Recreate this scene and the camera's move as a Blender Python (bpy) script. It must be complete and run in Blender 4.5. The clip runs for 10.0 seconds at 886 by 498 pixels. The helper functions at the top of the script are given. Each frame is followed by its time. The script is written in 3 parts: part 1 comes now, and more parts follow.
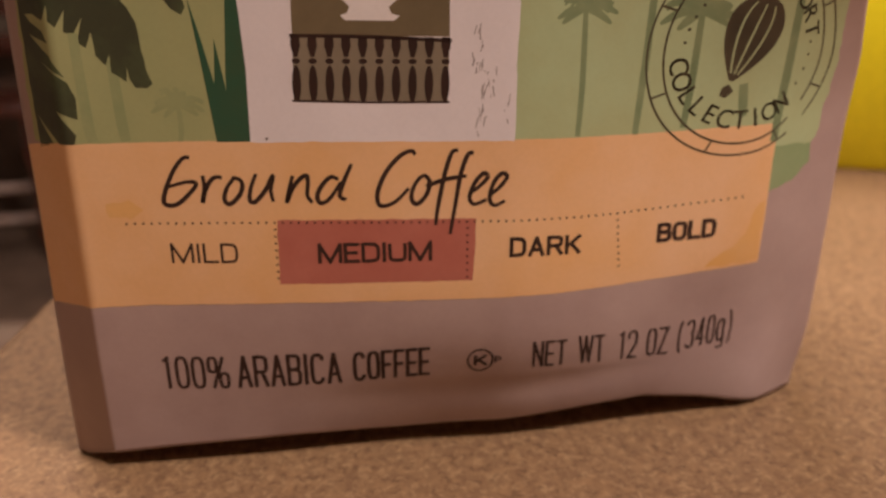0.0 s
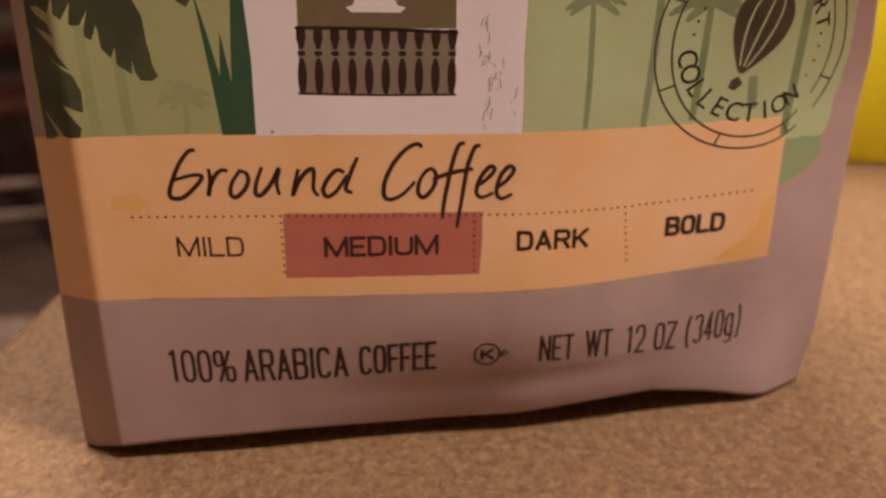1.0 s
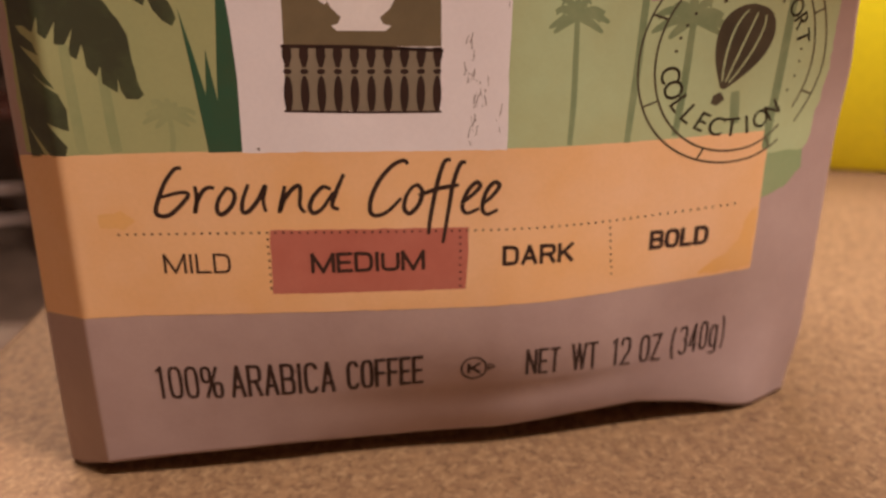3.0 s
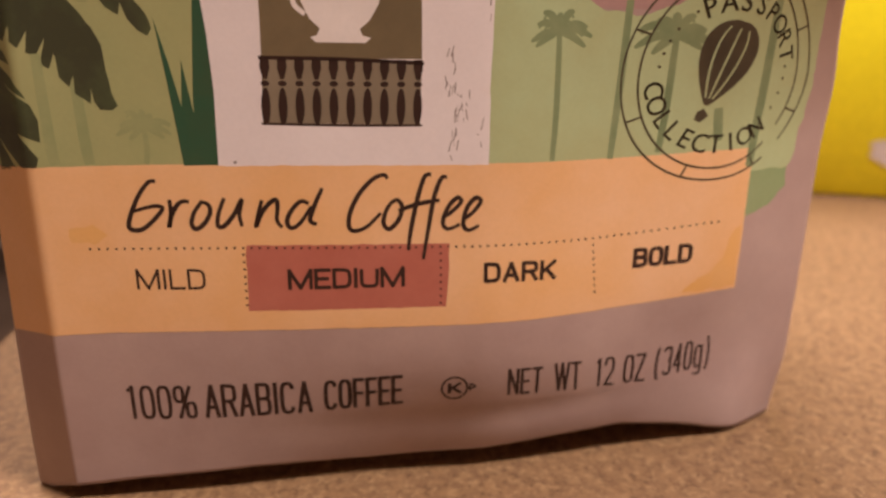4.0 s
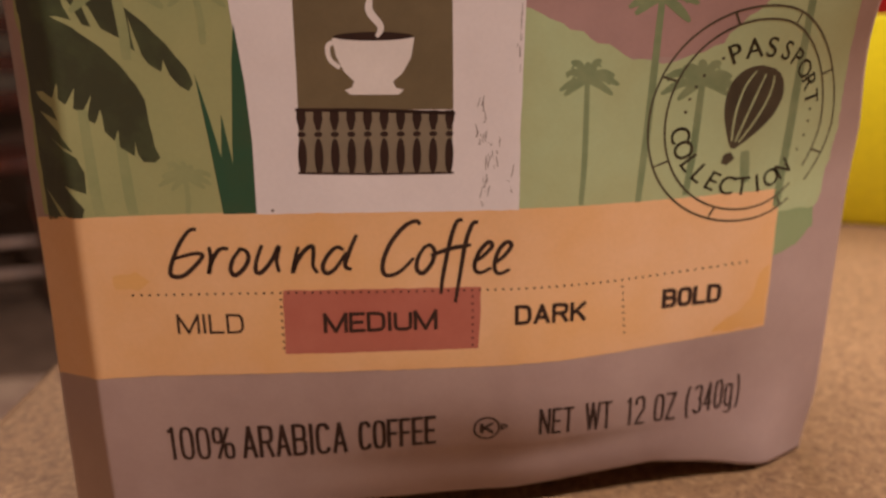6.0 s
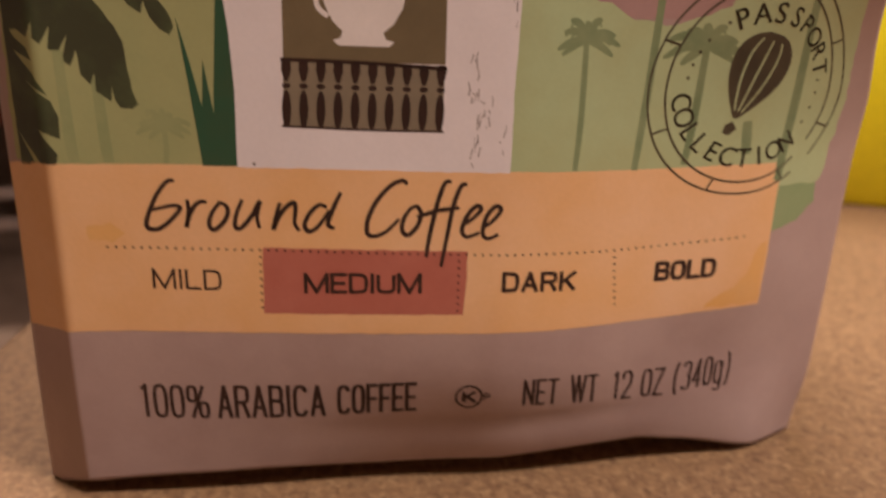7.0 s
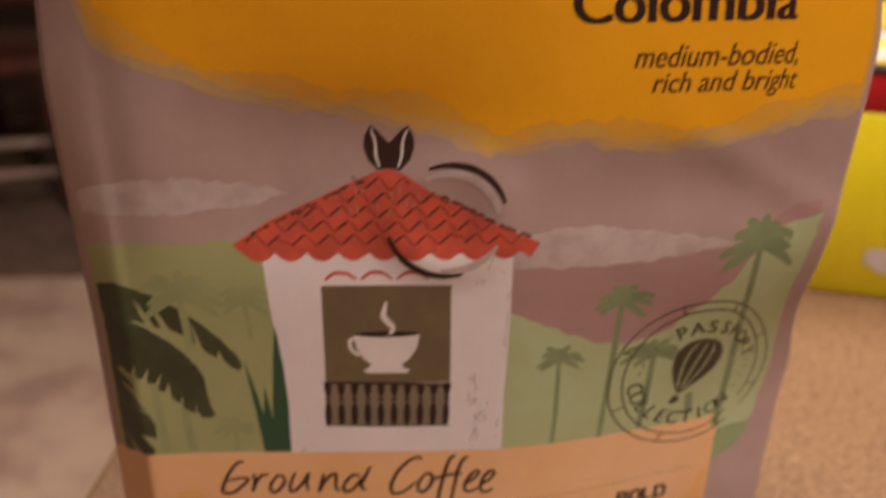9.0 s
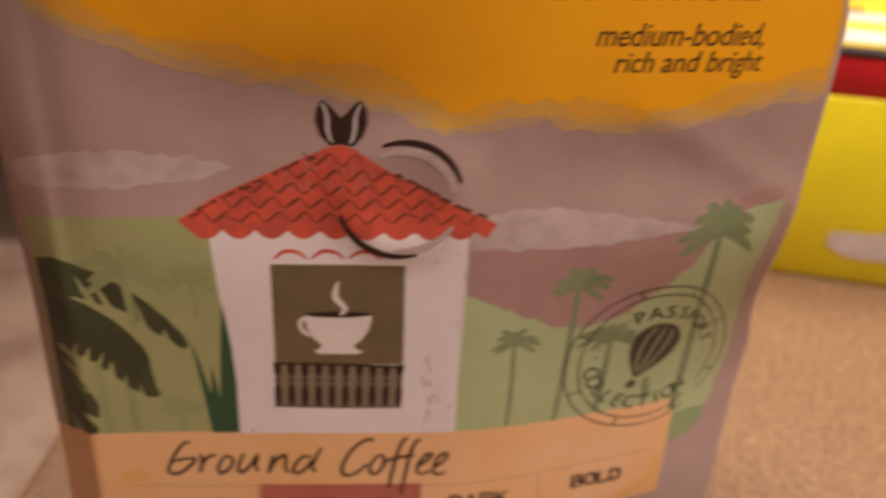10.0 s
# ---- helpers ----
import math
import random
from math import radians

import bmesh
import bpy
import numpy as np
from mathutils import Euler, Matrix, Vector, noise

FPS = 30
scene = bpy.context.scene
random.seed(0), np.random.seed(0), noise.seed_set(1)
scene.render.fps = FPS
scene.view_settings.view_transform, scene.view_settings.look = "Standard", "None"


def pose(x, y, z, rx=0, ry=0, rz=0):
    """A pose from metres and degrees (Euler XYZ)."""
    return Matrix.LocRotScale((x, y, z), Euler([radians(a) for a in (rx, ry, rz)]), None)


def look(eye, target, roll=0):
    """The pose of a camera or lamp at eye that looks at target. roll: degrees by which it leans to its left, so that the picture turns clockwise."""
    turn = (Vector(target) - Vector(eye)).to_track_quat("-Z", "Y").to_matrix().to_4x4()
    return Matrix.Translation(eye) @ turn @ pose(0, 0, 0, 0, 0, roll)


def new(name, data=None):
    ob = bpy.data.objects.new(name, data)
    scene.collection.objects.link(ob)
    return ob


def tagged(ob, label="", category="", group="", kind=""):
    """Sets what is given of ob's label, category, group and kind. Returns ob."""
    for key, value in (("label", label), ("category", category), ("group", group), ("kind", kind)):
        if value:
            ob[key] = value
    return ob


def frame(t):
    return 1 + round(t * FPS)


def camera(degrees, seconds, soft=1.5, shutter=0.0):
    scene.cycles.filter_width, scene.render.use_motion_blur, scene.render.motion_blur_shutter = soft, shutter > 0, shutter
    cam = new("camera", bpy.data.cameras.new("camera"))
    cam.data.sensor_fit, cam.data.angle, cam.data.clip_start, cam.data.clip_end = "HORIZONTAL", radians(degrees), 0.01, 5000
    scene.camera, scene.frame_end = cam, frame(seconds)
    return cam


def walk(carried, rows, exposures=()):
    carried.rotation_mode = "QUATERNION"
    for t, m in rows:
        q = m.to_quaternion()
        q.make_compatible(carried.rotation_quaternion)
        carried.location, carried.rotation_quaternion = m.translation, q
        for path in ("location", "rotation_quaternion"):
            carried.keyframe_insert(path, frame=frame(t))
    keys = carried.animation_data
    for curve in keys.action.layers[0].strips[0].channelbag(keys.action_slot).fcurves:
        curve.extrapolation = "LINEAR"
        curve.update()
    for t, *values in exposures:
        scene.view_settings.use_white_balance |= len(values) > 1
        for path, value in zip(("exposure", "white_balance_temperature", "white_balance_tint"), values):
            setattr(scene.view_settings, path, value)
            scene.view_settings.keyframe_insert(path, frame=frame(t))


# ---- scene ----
cam = camera(54.0, 10.0, soft=2.5, shutter=0.8)
EXPO, LAMP, LAMP2 = 0.1, 38.0, 44.0
STOPS = ((0.0, -0.34), (2.0, -0.2), (2.7, -0.15), (3.8, 0.05), (4.5, -0.05), (5.2, -0.2), (6.3, -0.28), (7.0, -0.3), (8.0, -0.08), (8.5, -0.22), (9.0, -0.44), (9.5, -0.4), (10.0, -0.3))
PATH = [
    (0, (-1.177, -13.005, 9.407), (-1.0398, -11.1629, 8.6412), -0.00),
    (0.5, (-1.179, -12.985, 9.380), (-1.0576, -11.1438, 8.6083), -0.14),
    (1, (-1.151, -12.949, 9.364), (-1.0323, -11.1102, 8.5869), -0.18),
    (1.5, (-1.144, -12.950, 9.439), (-1.0229, -11.1107, 8.6629), -0.23),
    (2, (-1.132, -12.982, 9.467), (-1.0097, -11.1420, 8.6937), -0.31),
    (2.5, (-1.143, -12.999, 9.427), (-1.0183, -11.1579, 8.6554), -0.35),
    (2.7, (-1.152, -13.008, 9.563), (-1.0204, -11.1669, 8.7925), -0.35),
    (3.8, (-1.073, -12.691, 9.458), (-0.8847, -10.8378, 8.7289), 0.47),
    (4, (-1.042, -12.774, 9.316), (-0.8581, -10.9138, 8.6038), 0.47),
    (4.5, (-0.984, -12.646, 10.177), (-0.8607, -10.7898, 9.4437), -0.93),
    (5, (-1.127, -13.024, 10.035), (-1.0149, -11.1388, 9.3780), -0.80),
    (5.2, (-0.899, -12.919, 9.774), (-0.8194, -11.0223, 9.1459), -1.10),
    (6.3, (-1.238, -12.963, 9.652), (-1.0969, -11.0822, 8.9858), -0.44),
    (6.5, (-1.133, -13.088, 9.437), (-1.0122, -11.1988, 8.7908), -0.14),
    (7, (-0.955, -12.530, 9.479), (-0.8236, -10.6723, 8.7494), 1.67),
    (7.5, (-1.416, -12.638, 11.306), (-1.2207, -10.8046, 10.5298), 3.41),
    (8, (-0.609, -12.331, 14.352), (-0.4503, -10.5002, 13.5636), 1.87),
    (8.5, (-0.620, -13.051, 17.349), (-0.4440, -11.2440, 16.5101), 1.83),
    (9, (-1.057, -13.336, 16.873), (-0.9518, -11.5517, 15.9760), 0.72),
    (9.5, (-1.494, -13.116, 16.350), (-1.3823, -11.3377, 15.4419), 1.19),
    (10, (-0.719, -12.911, 16.835), (-0.5512, -11.1618, 15.8797), 2.76),
]
# the camera's path is written in centimetres
walk(cam, [(t, look([c * 0.01 for c in eye], [c * 0.01 for c in target], roll)) for t, eye, target, roll in PATH],
     exposures=[(t, EXPO + e) for t, e in STOPS])
cam.data.dof.use_dof = True
cam.data.dof.focus_distance = 0.126
cam.data.dof.aperture_fstop = 16.0

# ---- light ----
world = bpy.data.worlds.new("room_air")
scene.world = world
world.use_nodes = True
world.node_tree.nodes["Background"].inputs[0].default_value = (1.0, 0.78, 0.6, 1)
world.node_tree.nodes["Background"].inputs[1].default_value = 0.02


def area_lamp(name, eye, target, size, watts, colour):
    data = bpy.data.lights.new(name, "AREA")
    data.shape, data.size, data.energy, data.color = "DISK", size, watts, colour
    ob = new(name, data)
    ob.matrix_world = look(eye, target)
    return ob


area_lamp("kitchen_ceiling_light", (0.65, -0.40, 1.42), (0.1, 0.0, 0.0), 0.24, LAMP, (1.0, 0.845, 0.78))
# unseen second lamp, added to brighten the worktop and background and soften shadows
area_lamp("unseen_fill_light", (-0.16, 0.5, 1.44), (0.05, 0.1, 0.0), 0.8, LAMP2, (1.0, 0.84, 0.77))


# ---- materials ----
def material(name, colour, rough=0.6, vary=0.12, scale=60.0, fine=900.0, bump=0.15, tint=None, spec=0.4, metal=0.0, bump_scale=None, coords="Object", fac_low=0.35, fac_high=0.65, grainy=0.35):
    """A surface with blotches and fine grain; tint is the second colour that the blotches lean to."""
    mat = bpy.data.materials.new(name)
    mat.use_nodes = True
    nt = mat.node_tree
    bsdf = nt.nodes["Principled BSDF"]
    co = nt.nodes.new("ShaderNodeTexCoord")
    big = nt.nodes.new("ShaderNodeTexNoise")
    big.inputs["Scale"].default_value, big.inputs["Detail"].default_value, big.inputs["Roughness"].default_value = scale, 5, 0.6
    small = nt.nodes.new("ShaderNodeTexNoise")
    small.inputs["Scale"].default_value, small.inputs["Detail"].default_value = fine, 3
    for node in (big, small):
        nt.links.new(co.outputs[coords], node.inputs["Vector"])
    ramp = nt.nodes.new("ShaderNodeValToRGB")
    second = tint if tint else tuple(c * (1 - 2 * vary) for c in colour)
    first = colour if tint else tuple(min(1, c * (1 + vary)) for c in colour)
    ramp.color_ramp.elements[0].position, ramp.color_ramp.elements[1].position = fac_low, fac_high
    ramp.color_ramp.elements[0].color, ramp.color_ramp.elements[1].color = (*first, 1), (*second, 1)
    nt.links.new(big.outputs["Fac"], ramp.inputs["Fac"])
    grain = nt.nodes.new("ShaderNodeMix")
    grain.data_type, grain.blend_type = "RGBA", "MULTIPLY"
    grain.inputs["Factor"].default_value = grainy
    lift = nt.nodes.new("ShaderNodeMapRange")
    lift.inputs["From Min"].default_value, lift.inputs["From Max"].default_value = 0.3, 0.7
    lift.inputs["To Min"].default_value, lift.inputs["To Max"].default_value = 0.72, 1.1
    nt.links.new(small.outputs["Fac"], lift.inputs["Value"])
    nt.links.new(ramp.outputs["Color"], grain.inputs[6])
    nt.links.new(lift.outputs["Result"], grain.inputs[7])
    nt.links.new(grain.outputs[2], bsdf.inputs["Base Color"])
    bsdf.inputs["Roughness"].default_value = rough
    bsdf.inputs["Specular IOR Level"].default_value = spec
    bsdf.inputs["Metallic"].default_value = metal
    if bump:
        wave = nt.nodes.new("ShaderNodeTexNoise")
        wave.inputs["Scale"].default_value, wave.inputs["Detail"].default_value = bump_scale or fine, 4
        nt.links.new(co.outputs[coords], wave.inputs["Vector"])
        relief = nt.nodes.new("ShaderNodeBump")
        relief.inputs["Strength"].default_value, relief.inputs["Distance"].default_value = bump, 0.001
        nt.links.new(wave.outputs["Fac"], relief.inputs["Height"])
        nt.links.new(relief.outputs["Normal"], bsdf.inputs["Normal"])
    return mat


def ink(name, colour, vary=0.1, tint=None, scale=70.0, lo=0.35, hi=0.65):
    """Matt print on the bag's paper: the paper's creases go on under it."""
    return material(name, colour, rough=0.42, vary=vary, scale=scale, fine=1500.0, bump=0.16, tint=tint, bump_scale=70.0, spec=0.35, fac_low=lo, fac_high=hi, grainy=0.1)


PAPER = ink("mauve_paper", (0.42, 0.30, 0.272), tint=(0.36, 0.248, 0.226), scale=45)
PALE = ink("cloud_and_highlight_ink", (0.53, 0.43, 0.41), tint=(0.43, 0.335, 0.315), scale=220)
HILL = ink("rose_hill_ink", (0.40, 0.245, 0.225), tint=(0.35, 0.215, 0.2))
GREEN = ink("sage_green_ink", (0.36, 0.36, 0.165), tint=(0.31, 0.33, 0.15), scale=40)
GREENR = ink("fresh_green_ink", (0.41, 0.49, 0.275), tint=(0.385, 0.42, 0.22), scale=45)
PATCH = ink("leaf_green_ink", (0.22, 0.30, 0.14), tint=(0.27, 0.33, 0.17))
FAINT = ink("faint_palm_ink", (0.25, 0.285, 0.13), tint=(0.3, 0.32, 0.148), scale=150)
PALM = ink("palm_green_ink", (0.165, 0.22, 0.11), tint=(0.235, 0.28, 0.145), scale=150)
LEAF = ink("banana_leaf_ink", (0.045, 0.048, 0.024), tint=(0.075, 0.095, 0.04), scale=110, lo=0.45, hi=0.7)
BLADE = ink("agave_green_ink", (0.016, 0.085, 0.045), tint=(0.04, 0.075, 0.035), scale=60)
WALLINK = ink("whitewash_ink", (0.74, 0.67, 0.67), tint=(0.69, 0.62, 0.62), scale=60)
OLIVE = ink("olive_brown_ink", (0.155, 0.115, 0.062), vary=0.08)
OLIVE2 = ink("grey_olive_ink", (0.22, 0.175, 0.12), vary=0.08)
DARK = ink("dark_brown_ink", (0.03, 0.012, 0.009), vary=0.15)
CUPINK = ink("cup_white_ink", (0.72, 0.65, 0.62), vary=0.04)
RED = ink("tile_red_ink", (0.60, 0.09, 0.05), tint=(0.45, 0.075, 0.05), scale=190, lo=0.4, hi=0.6)
RIDGE = ink("tile_line_ink", (0.13, 0.035, 0.022), vary=0.1)
OCHRE = ink("golden_ink", (0.86, 0.41, 0.008), tint=(0.80, 0.36, 0.006), scale=30)
WASH = ink("golden_wash_ink", (0.64, 0.37, 0.07), tint=(0.56, 0.33, 0.10), scale=110)
WASH2 = ink("gold_ink", (0.72, 0.36, 0.03), tint=(0.66, 0.34, 0.05), scale=80)
WASH3 = ink("faint_gold_ink", (0.52, 0.34, 0.14), tint=(0.46, 0.31, 0.19), scale=120)
BAND = ink("apricot_ink", (0.76, 0.47, 0.265), tint=(0.72, 0.40, 0.17), scale=34)
STAIN = ink("ochre_stain_ink", (0.72, 0.385, 0.12), tint=(0.70, 0.40, 0.16), scale=60)
ROSE = ink("brick_rose_ink", (0.45, 0.145, 0.105), tint=(0.41, 0.12, 0.085), scale=90)
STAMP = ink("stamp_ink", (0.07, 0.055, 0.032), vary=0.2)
SCUFF = ink("scuff_ink", (0.24, 0.19, 0.17), vary=0.2)


def counter_material():
    mat = material("speckled_laminate", (0.225, 0.128, 0.062), rough=0.55, scale=420, fine=1700, bump=0.02, tint=(0.165, 0.09, 0.045), bump_scale=900, fac_low=0.4, fac_high=0.6)
    nt = mat.node_tree
    bsdf = nt.nodes["Principled BSDF"]
    src = bsdf.inputs["Base Color"].links[0].from_socket
    co = nt.nodes["Texture Coordinate"]
    # pale and dark flecks of uneven shape
    for scale, lo, hi, colour, stretch in ((680, 0.52, 0.66, (0.31, 0.195, 0.10, 1), 0.7), (560, 0.54, 0.66, (0.085, 0.042, 0.02, 1), 0.62), (150, 0.56, 0.72, (0.24, 0.13, 0.06, 1), 0.35)):
        n = nt.nodes.new("ShaderNodeTexNoise")
        n.inputs["Scale"].default_value, n.inputs["Detail"].default_value, n.inputs["Distortion"].default_value = scale, 3, 0.9
        nt.links.new(co.outputs["Object"], n.inputs["Vector"])
        r = nt.nodes.new("ShaderNodeMapRange")
        r.inputs["From Min"].default_value, r.inputs["From Max"].default_value, r.inputs["To Max"].default_value = lo, hi, stretch
        nt.links.new(n.outputs["Fac"], r.inputs["Value"])
        m = nt.nodes.new("ShaderNodeMix")
        m.data_type = "RGBA"
        nt.links.new(r.outputs["Result"], m.inputs["Factor"])
        nt.links.new(src, m.inputs[6])
        m.inputs[7].default_value = colour
        src = m.outputs[2]
    nt.links.new(src, bsdf.inputs["Base Color"])
    return mat


COUNTER = counter_material()
FLOORMAT = material("beige_vinyl", (0.58, 0.42, 0.31), rough=0.45, scale=5.5, fine=45, bump=0.05, tint=(0.40, 0.265, 0.20), fac_low=0.42, fac_high=0.62)
CARPET = material("brown_carpet", (0.16, 0.105, 0.075), rough=0.95, scale=12, fine=250, bump=0.6, spec=0.1)
PAINT = material("cream_paint", (0.66, 0.57, 0.47), rough=0.7, scale=3, fine=120, bump=0.05, vary=0.05)
CEIL = material("ceiling_paint", (0.75, 0.7, 0.63), rough=0.8, scale=3, fine=150, bump=0.1, vary=0.04)
HIGHLIT = material("highlit_rung_wood", (0.36, 0.25, 0.20), rough=0.3, scale=20, fine=160, bump=0.05)
CHERRY = material("dark_cherry_wood", (0.11, 0.03, 0.018), rough=0.16, scale=18, fine=160, bump=0.05, tint=(0.05, 0.016, 0.011))
TABLEWOOD = material("brown_table_wood", (0.12, 0.055, 0.032), rough=0.35, scale=14, fine=140, bump=0.05)
CARCASS = material("cabinet_paint", (0.45, 0.34, 0.24), rough=0.5, scale=6, fine=90, bump=0.05)
YELLOW = material("yellow_carton", (0.95, 0.84, 0.02), rough=0.38, scale=25, fine=500, bump=0.03, vary=0.04)
YELLOWTOP = material("printed_lid_yellow", (0.80, 0.60, 0.05), rough=0.35, scale=60, fine=500, bump=0.05, vary=0.12)
CRIMSON = material("red_carton_band", (0.55, 0.012, 0.018), rough=0.35, scale=40, fine=500, bump=0.03, vary=0.06)
BLACKLINE = material("dark_carton_line", (0.07, 0.05, 0.055), rough=0.4, scale=40, fine=500, bump=0)
WHITEPRINT = material("white_carton_print", (0.66, 0.58, 0.54), rough=0.4, scale=60, fine=500, bump=0, vary=0.05)


# ---- mesh helpers ----
def part(name, bm, mat, parent=None, label="", smooth=True):
    me = bpy.data.meshes.new(name)
    bm.to_mesh(me)
    bm.free()
    me.materials.append(mat)
    if smooth:
        me.shade_smooth()
    ob = new(name, me)
    ob.parent = parent
    if label:
        ob["label"] = label
    return ob


def block(x0, x1, y0, y1, z0, z1, bevel=0.0, segments=2):
    bm = bmesh.new()
    bmesh.ops.create_cube(bm, size=1)
    for v in bm.verts:
        v.co = ((x0 + x1) / 2 + v.co.x * (x1 - x0), (y0 + y1) / 2 + v.co.y * (y1 - y0), (z0 + z1) / 2 + v.co.z * (z1 - z0))
    if bevel:
        bmesh.ops.bevel(bm, geom=bm.edges[:], offset=bevel, segments=segments, profile=0.5, affect="EDGES")
    return bm


def rod(points, radii, sides=10):
    """A round bar through points, with a radius at each."""
    bm = bmesh.new()
    rings = []
    for i, p in enumerate(points):
        a, b = Vector(points[max(0, i - 1)]), Vector(points[min(len(points) - 1, i + 1)])
        q = (b - a).to_track_quat("Z", "Y")
        rings.append([bm.verts.new(Vector(p) + q @ Vector((radii[i] * math.cos(k * math.tau / sides), radii[i] * math.sin(k * math.tau / sides), 0))) for k in range(sides)])
    for a, b in zip(rings, rings[1:]):
        for k in range(sides):
            bm.faces.new((a[k], a[(k + 1) % sides], b[(k + 1) % sides], b[k]))
    bm.faces.new(rings[0][::-1])
    bm.faces.new(rings[-1])
    return bm


def thing(name, label, category, place=(0, 0, 0), turn=0.0, group=""):
    ob = new(name)
    ob.matrix_world = pose(*place, 0, 0, turn)
    return tagged(ob, label, category, group)


# ---- the room ----
FLOOR_Z, CEIL_Z = -0.90, 1.50
tagged(part("floor", block(-3.2, 3.2, -2.6, 1.86, FLOOR_Z - 0.1, FLOOR_Z), FLOORMAT, smooth=False), "pale beige vinyl kitchen floor", "floor", kind="structure")
tagged(part("carpet_floor", block(-3.2, 3.2, 1.862, 6.2, FLOOR_Z - 0.1, FLOOR_Z + 0.006, 0.003), CARPET, smooth=False), "dark brown carpet of the dining area", "carpet", kind="structure")
for nm, b in (("wall_north", (-3.2, 3.2, 6.2, 6.3)), ("wall_south", (-3.2, 3.2, -2.7, -2.6)), ("wall_west", (-3.3, -3.2, -2.7, 6.3)), ("wall_east", (3.2, 3.3, -2.7, 6.3))):
    tagged(part(nm, block(*b, FLOOR_Z - 0.1, CEIL_Z), PAINT, smooth=False), "plain cream painted room wall", "wall", kind="structure")
tagged(part("ceiling", block(-3.3, 3.3, -2.7, 6.3, CEIL_Z + 0.002, CEIL_Z + 0.1), CEIL, smooth=False), "plain off-white painted ceiling", "ceiling", kind="structure")

# ---- the counter ----
counter = thing("kitchen_counter", "beige speckled laminate kitchen counter with a rounded edge", "counter", (-0.0990, 0.053, 0), -6.5)
part("worktop", block(0, 1.7, -0.55, 0.42, -0.038, 0, 0.005, 4), COUNTER, counter, "beige laminate with tan and brown flecks")
part("base", block(0.03, 1.67, -0.52, 0.38, FLOOR_Z + 0.002, -0.0385, 0.002), CARCASS, counter, "tan painted cabinet base", smooth=False)


# ---- dining furniture, far behind ----
def ladder_chair(place, turn):
    ch = thing("dining_chair", "dark cherry wooden ladder-back dining chair on brown carpet", "chair", place, turn, "dining chairs")
    seat = block(-0.22, 0.22, -0.21, 0.21, 0.43, 0.465, 0.012, 3)
    part("seat", seat, CHERRY, ch)
    for sx in (-1, 1):
        part("front_leg", rod([(sx * 0.19, -0.18, z) for z in (0, 0.05, 0.1, 0.125, 0.16, 0.2, 0.24, 0.26, 0.31, 0.36, 0.385, 0.43)], [0.009, 0.016, 0.025, 0.017, 0.026, 0.017, 0.026, 0.019, 0.029, 0.026, 0.019, 0.023], 14), CHERRY, ch)
        part("back_post", rod([(sx * 0.18, 0.20, 0), (sx * 0.18, 0.19, 0.25), (sx * 0.18, 0.19, 0.46), (sx * 0.185, 0.23, 0.8), (sx * 0.187, 0.27, 1.0)], [0.014, 0.02, 0.021, 0.018, 0.012]), CHERRY, ch)
        part("side_rung", rod([(sx * 0.19, -0.18, 0.2), (sx * 0.187, 0.0, 0.2), (sx * 0.18, 0.19, 0.2)], [0.009, 0.013, 0.009]), CHERRY, ch)
    # the front rungs' highlights are painted in as a paler wood colour
    for z in (0.14, 0.23):
        part("front_rung", rod([(-0.19, -0.18, z), (-0.08, -0.18, z), (0, -0.18, z), (0.08, -0.18, z), (0.19, -0.18, z)], [0.009, 0.012, 0.018, 0.012, 0.009]), HIGHLIT, ch, "rung painted pale for its highlight")
    for z in (0.56, 0.67, 0.78, 0.9):
        y = 0.195 + (z - 0.46) * 0.13
        bm = block(-0.185, 0.185, y - 0.008, y + 0.008, z - 0.03, z + 0.03, 0.005)
        for v in bm.verts:
            v.co.y += 0.02 * (1 - (v.co.x / 0.185) ** 2)
        part("back_slat", bm, CHERRY, ch)
    return ch


ladder_chair((-1.17, 2.37, FLOOR_Z + 0.006), 12)
ladder_chair((-1.62, 2.75, FLOOR_Z + 0.006), 80)

table = thing("dining_table", "dark brown wooden dining table with a worn glossy top", "table", (0.85, 2.45, FLOOR_Z + 0.006))
part("tabletop", block(-1.1, 1.3, -0.52, 0.52, 0.715, 0.745, 0.008, 3), TABLEWOOD, table)
part("apron", block(-1.0, 1.2, -0.44, 0.44, 0.61, 0.7145, 0.003), TABLEWOOD, table)
for lx in (-0.97, 1.17):
    for ly in (-0.41, 0.41):
        part("leg", rod([(lx, ly, 0), (lx, ly, 0.1), (lx, ly, 0.4), (lx, ly, 0.6105)], [0.025, 0.03, 0.042, 0.04]), TABLEWOOD, table)

# ---- the yellow carton ----
carton = thing("yellow_food_carton", "bright yellow cardboard food carton with a red band", "carton", (0.1535, 0.1605, 0.0), -17.0)
BW, BD, BH = 0.24, 0.125, 0.090
part("body", block(-0.06, BW, 0, BD, 0.0005, 0.0738, 0.0012), YELLOW, carton)
part("band", block(-0.0595, BW - 0.0005, 0.0005, BD - 0.0005, 0.0739, 0.0880, 0.0008), CRIMSON, carton, "glossy red band")
part("rim", block(-0.06, BW, 0.0, BD, 0.0881, 0.0912, 0.0012), BLACKLINE, carton, "dark grey rim line")
part("lid", block(-0.0592, BW - 0.0008, 0.0008, BD - 0.0008, 0.0912, 0.0925, 0.0006), YELLOWTOP, carton, "yellow printed lid")
part("lid_stripe", block(-0.058, BW - 0.003, 0.003, 0.022, 0.0926, 0.0929), WHITEPRINT, carton, "whitish stripe", smooth=False)
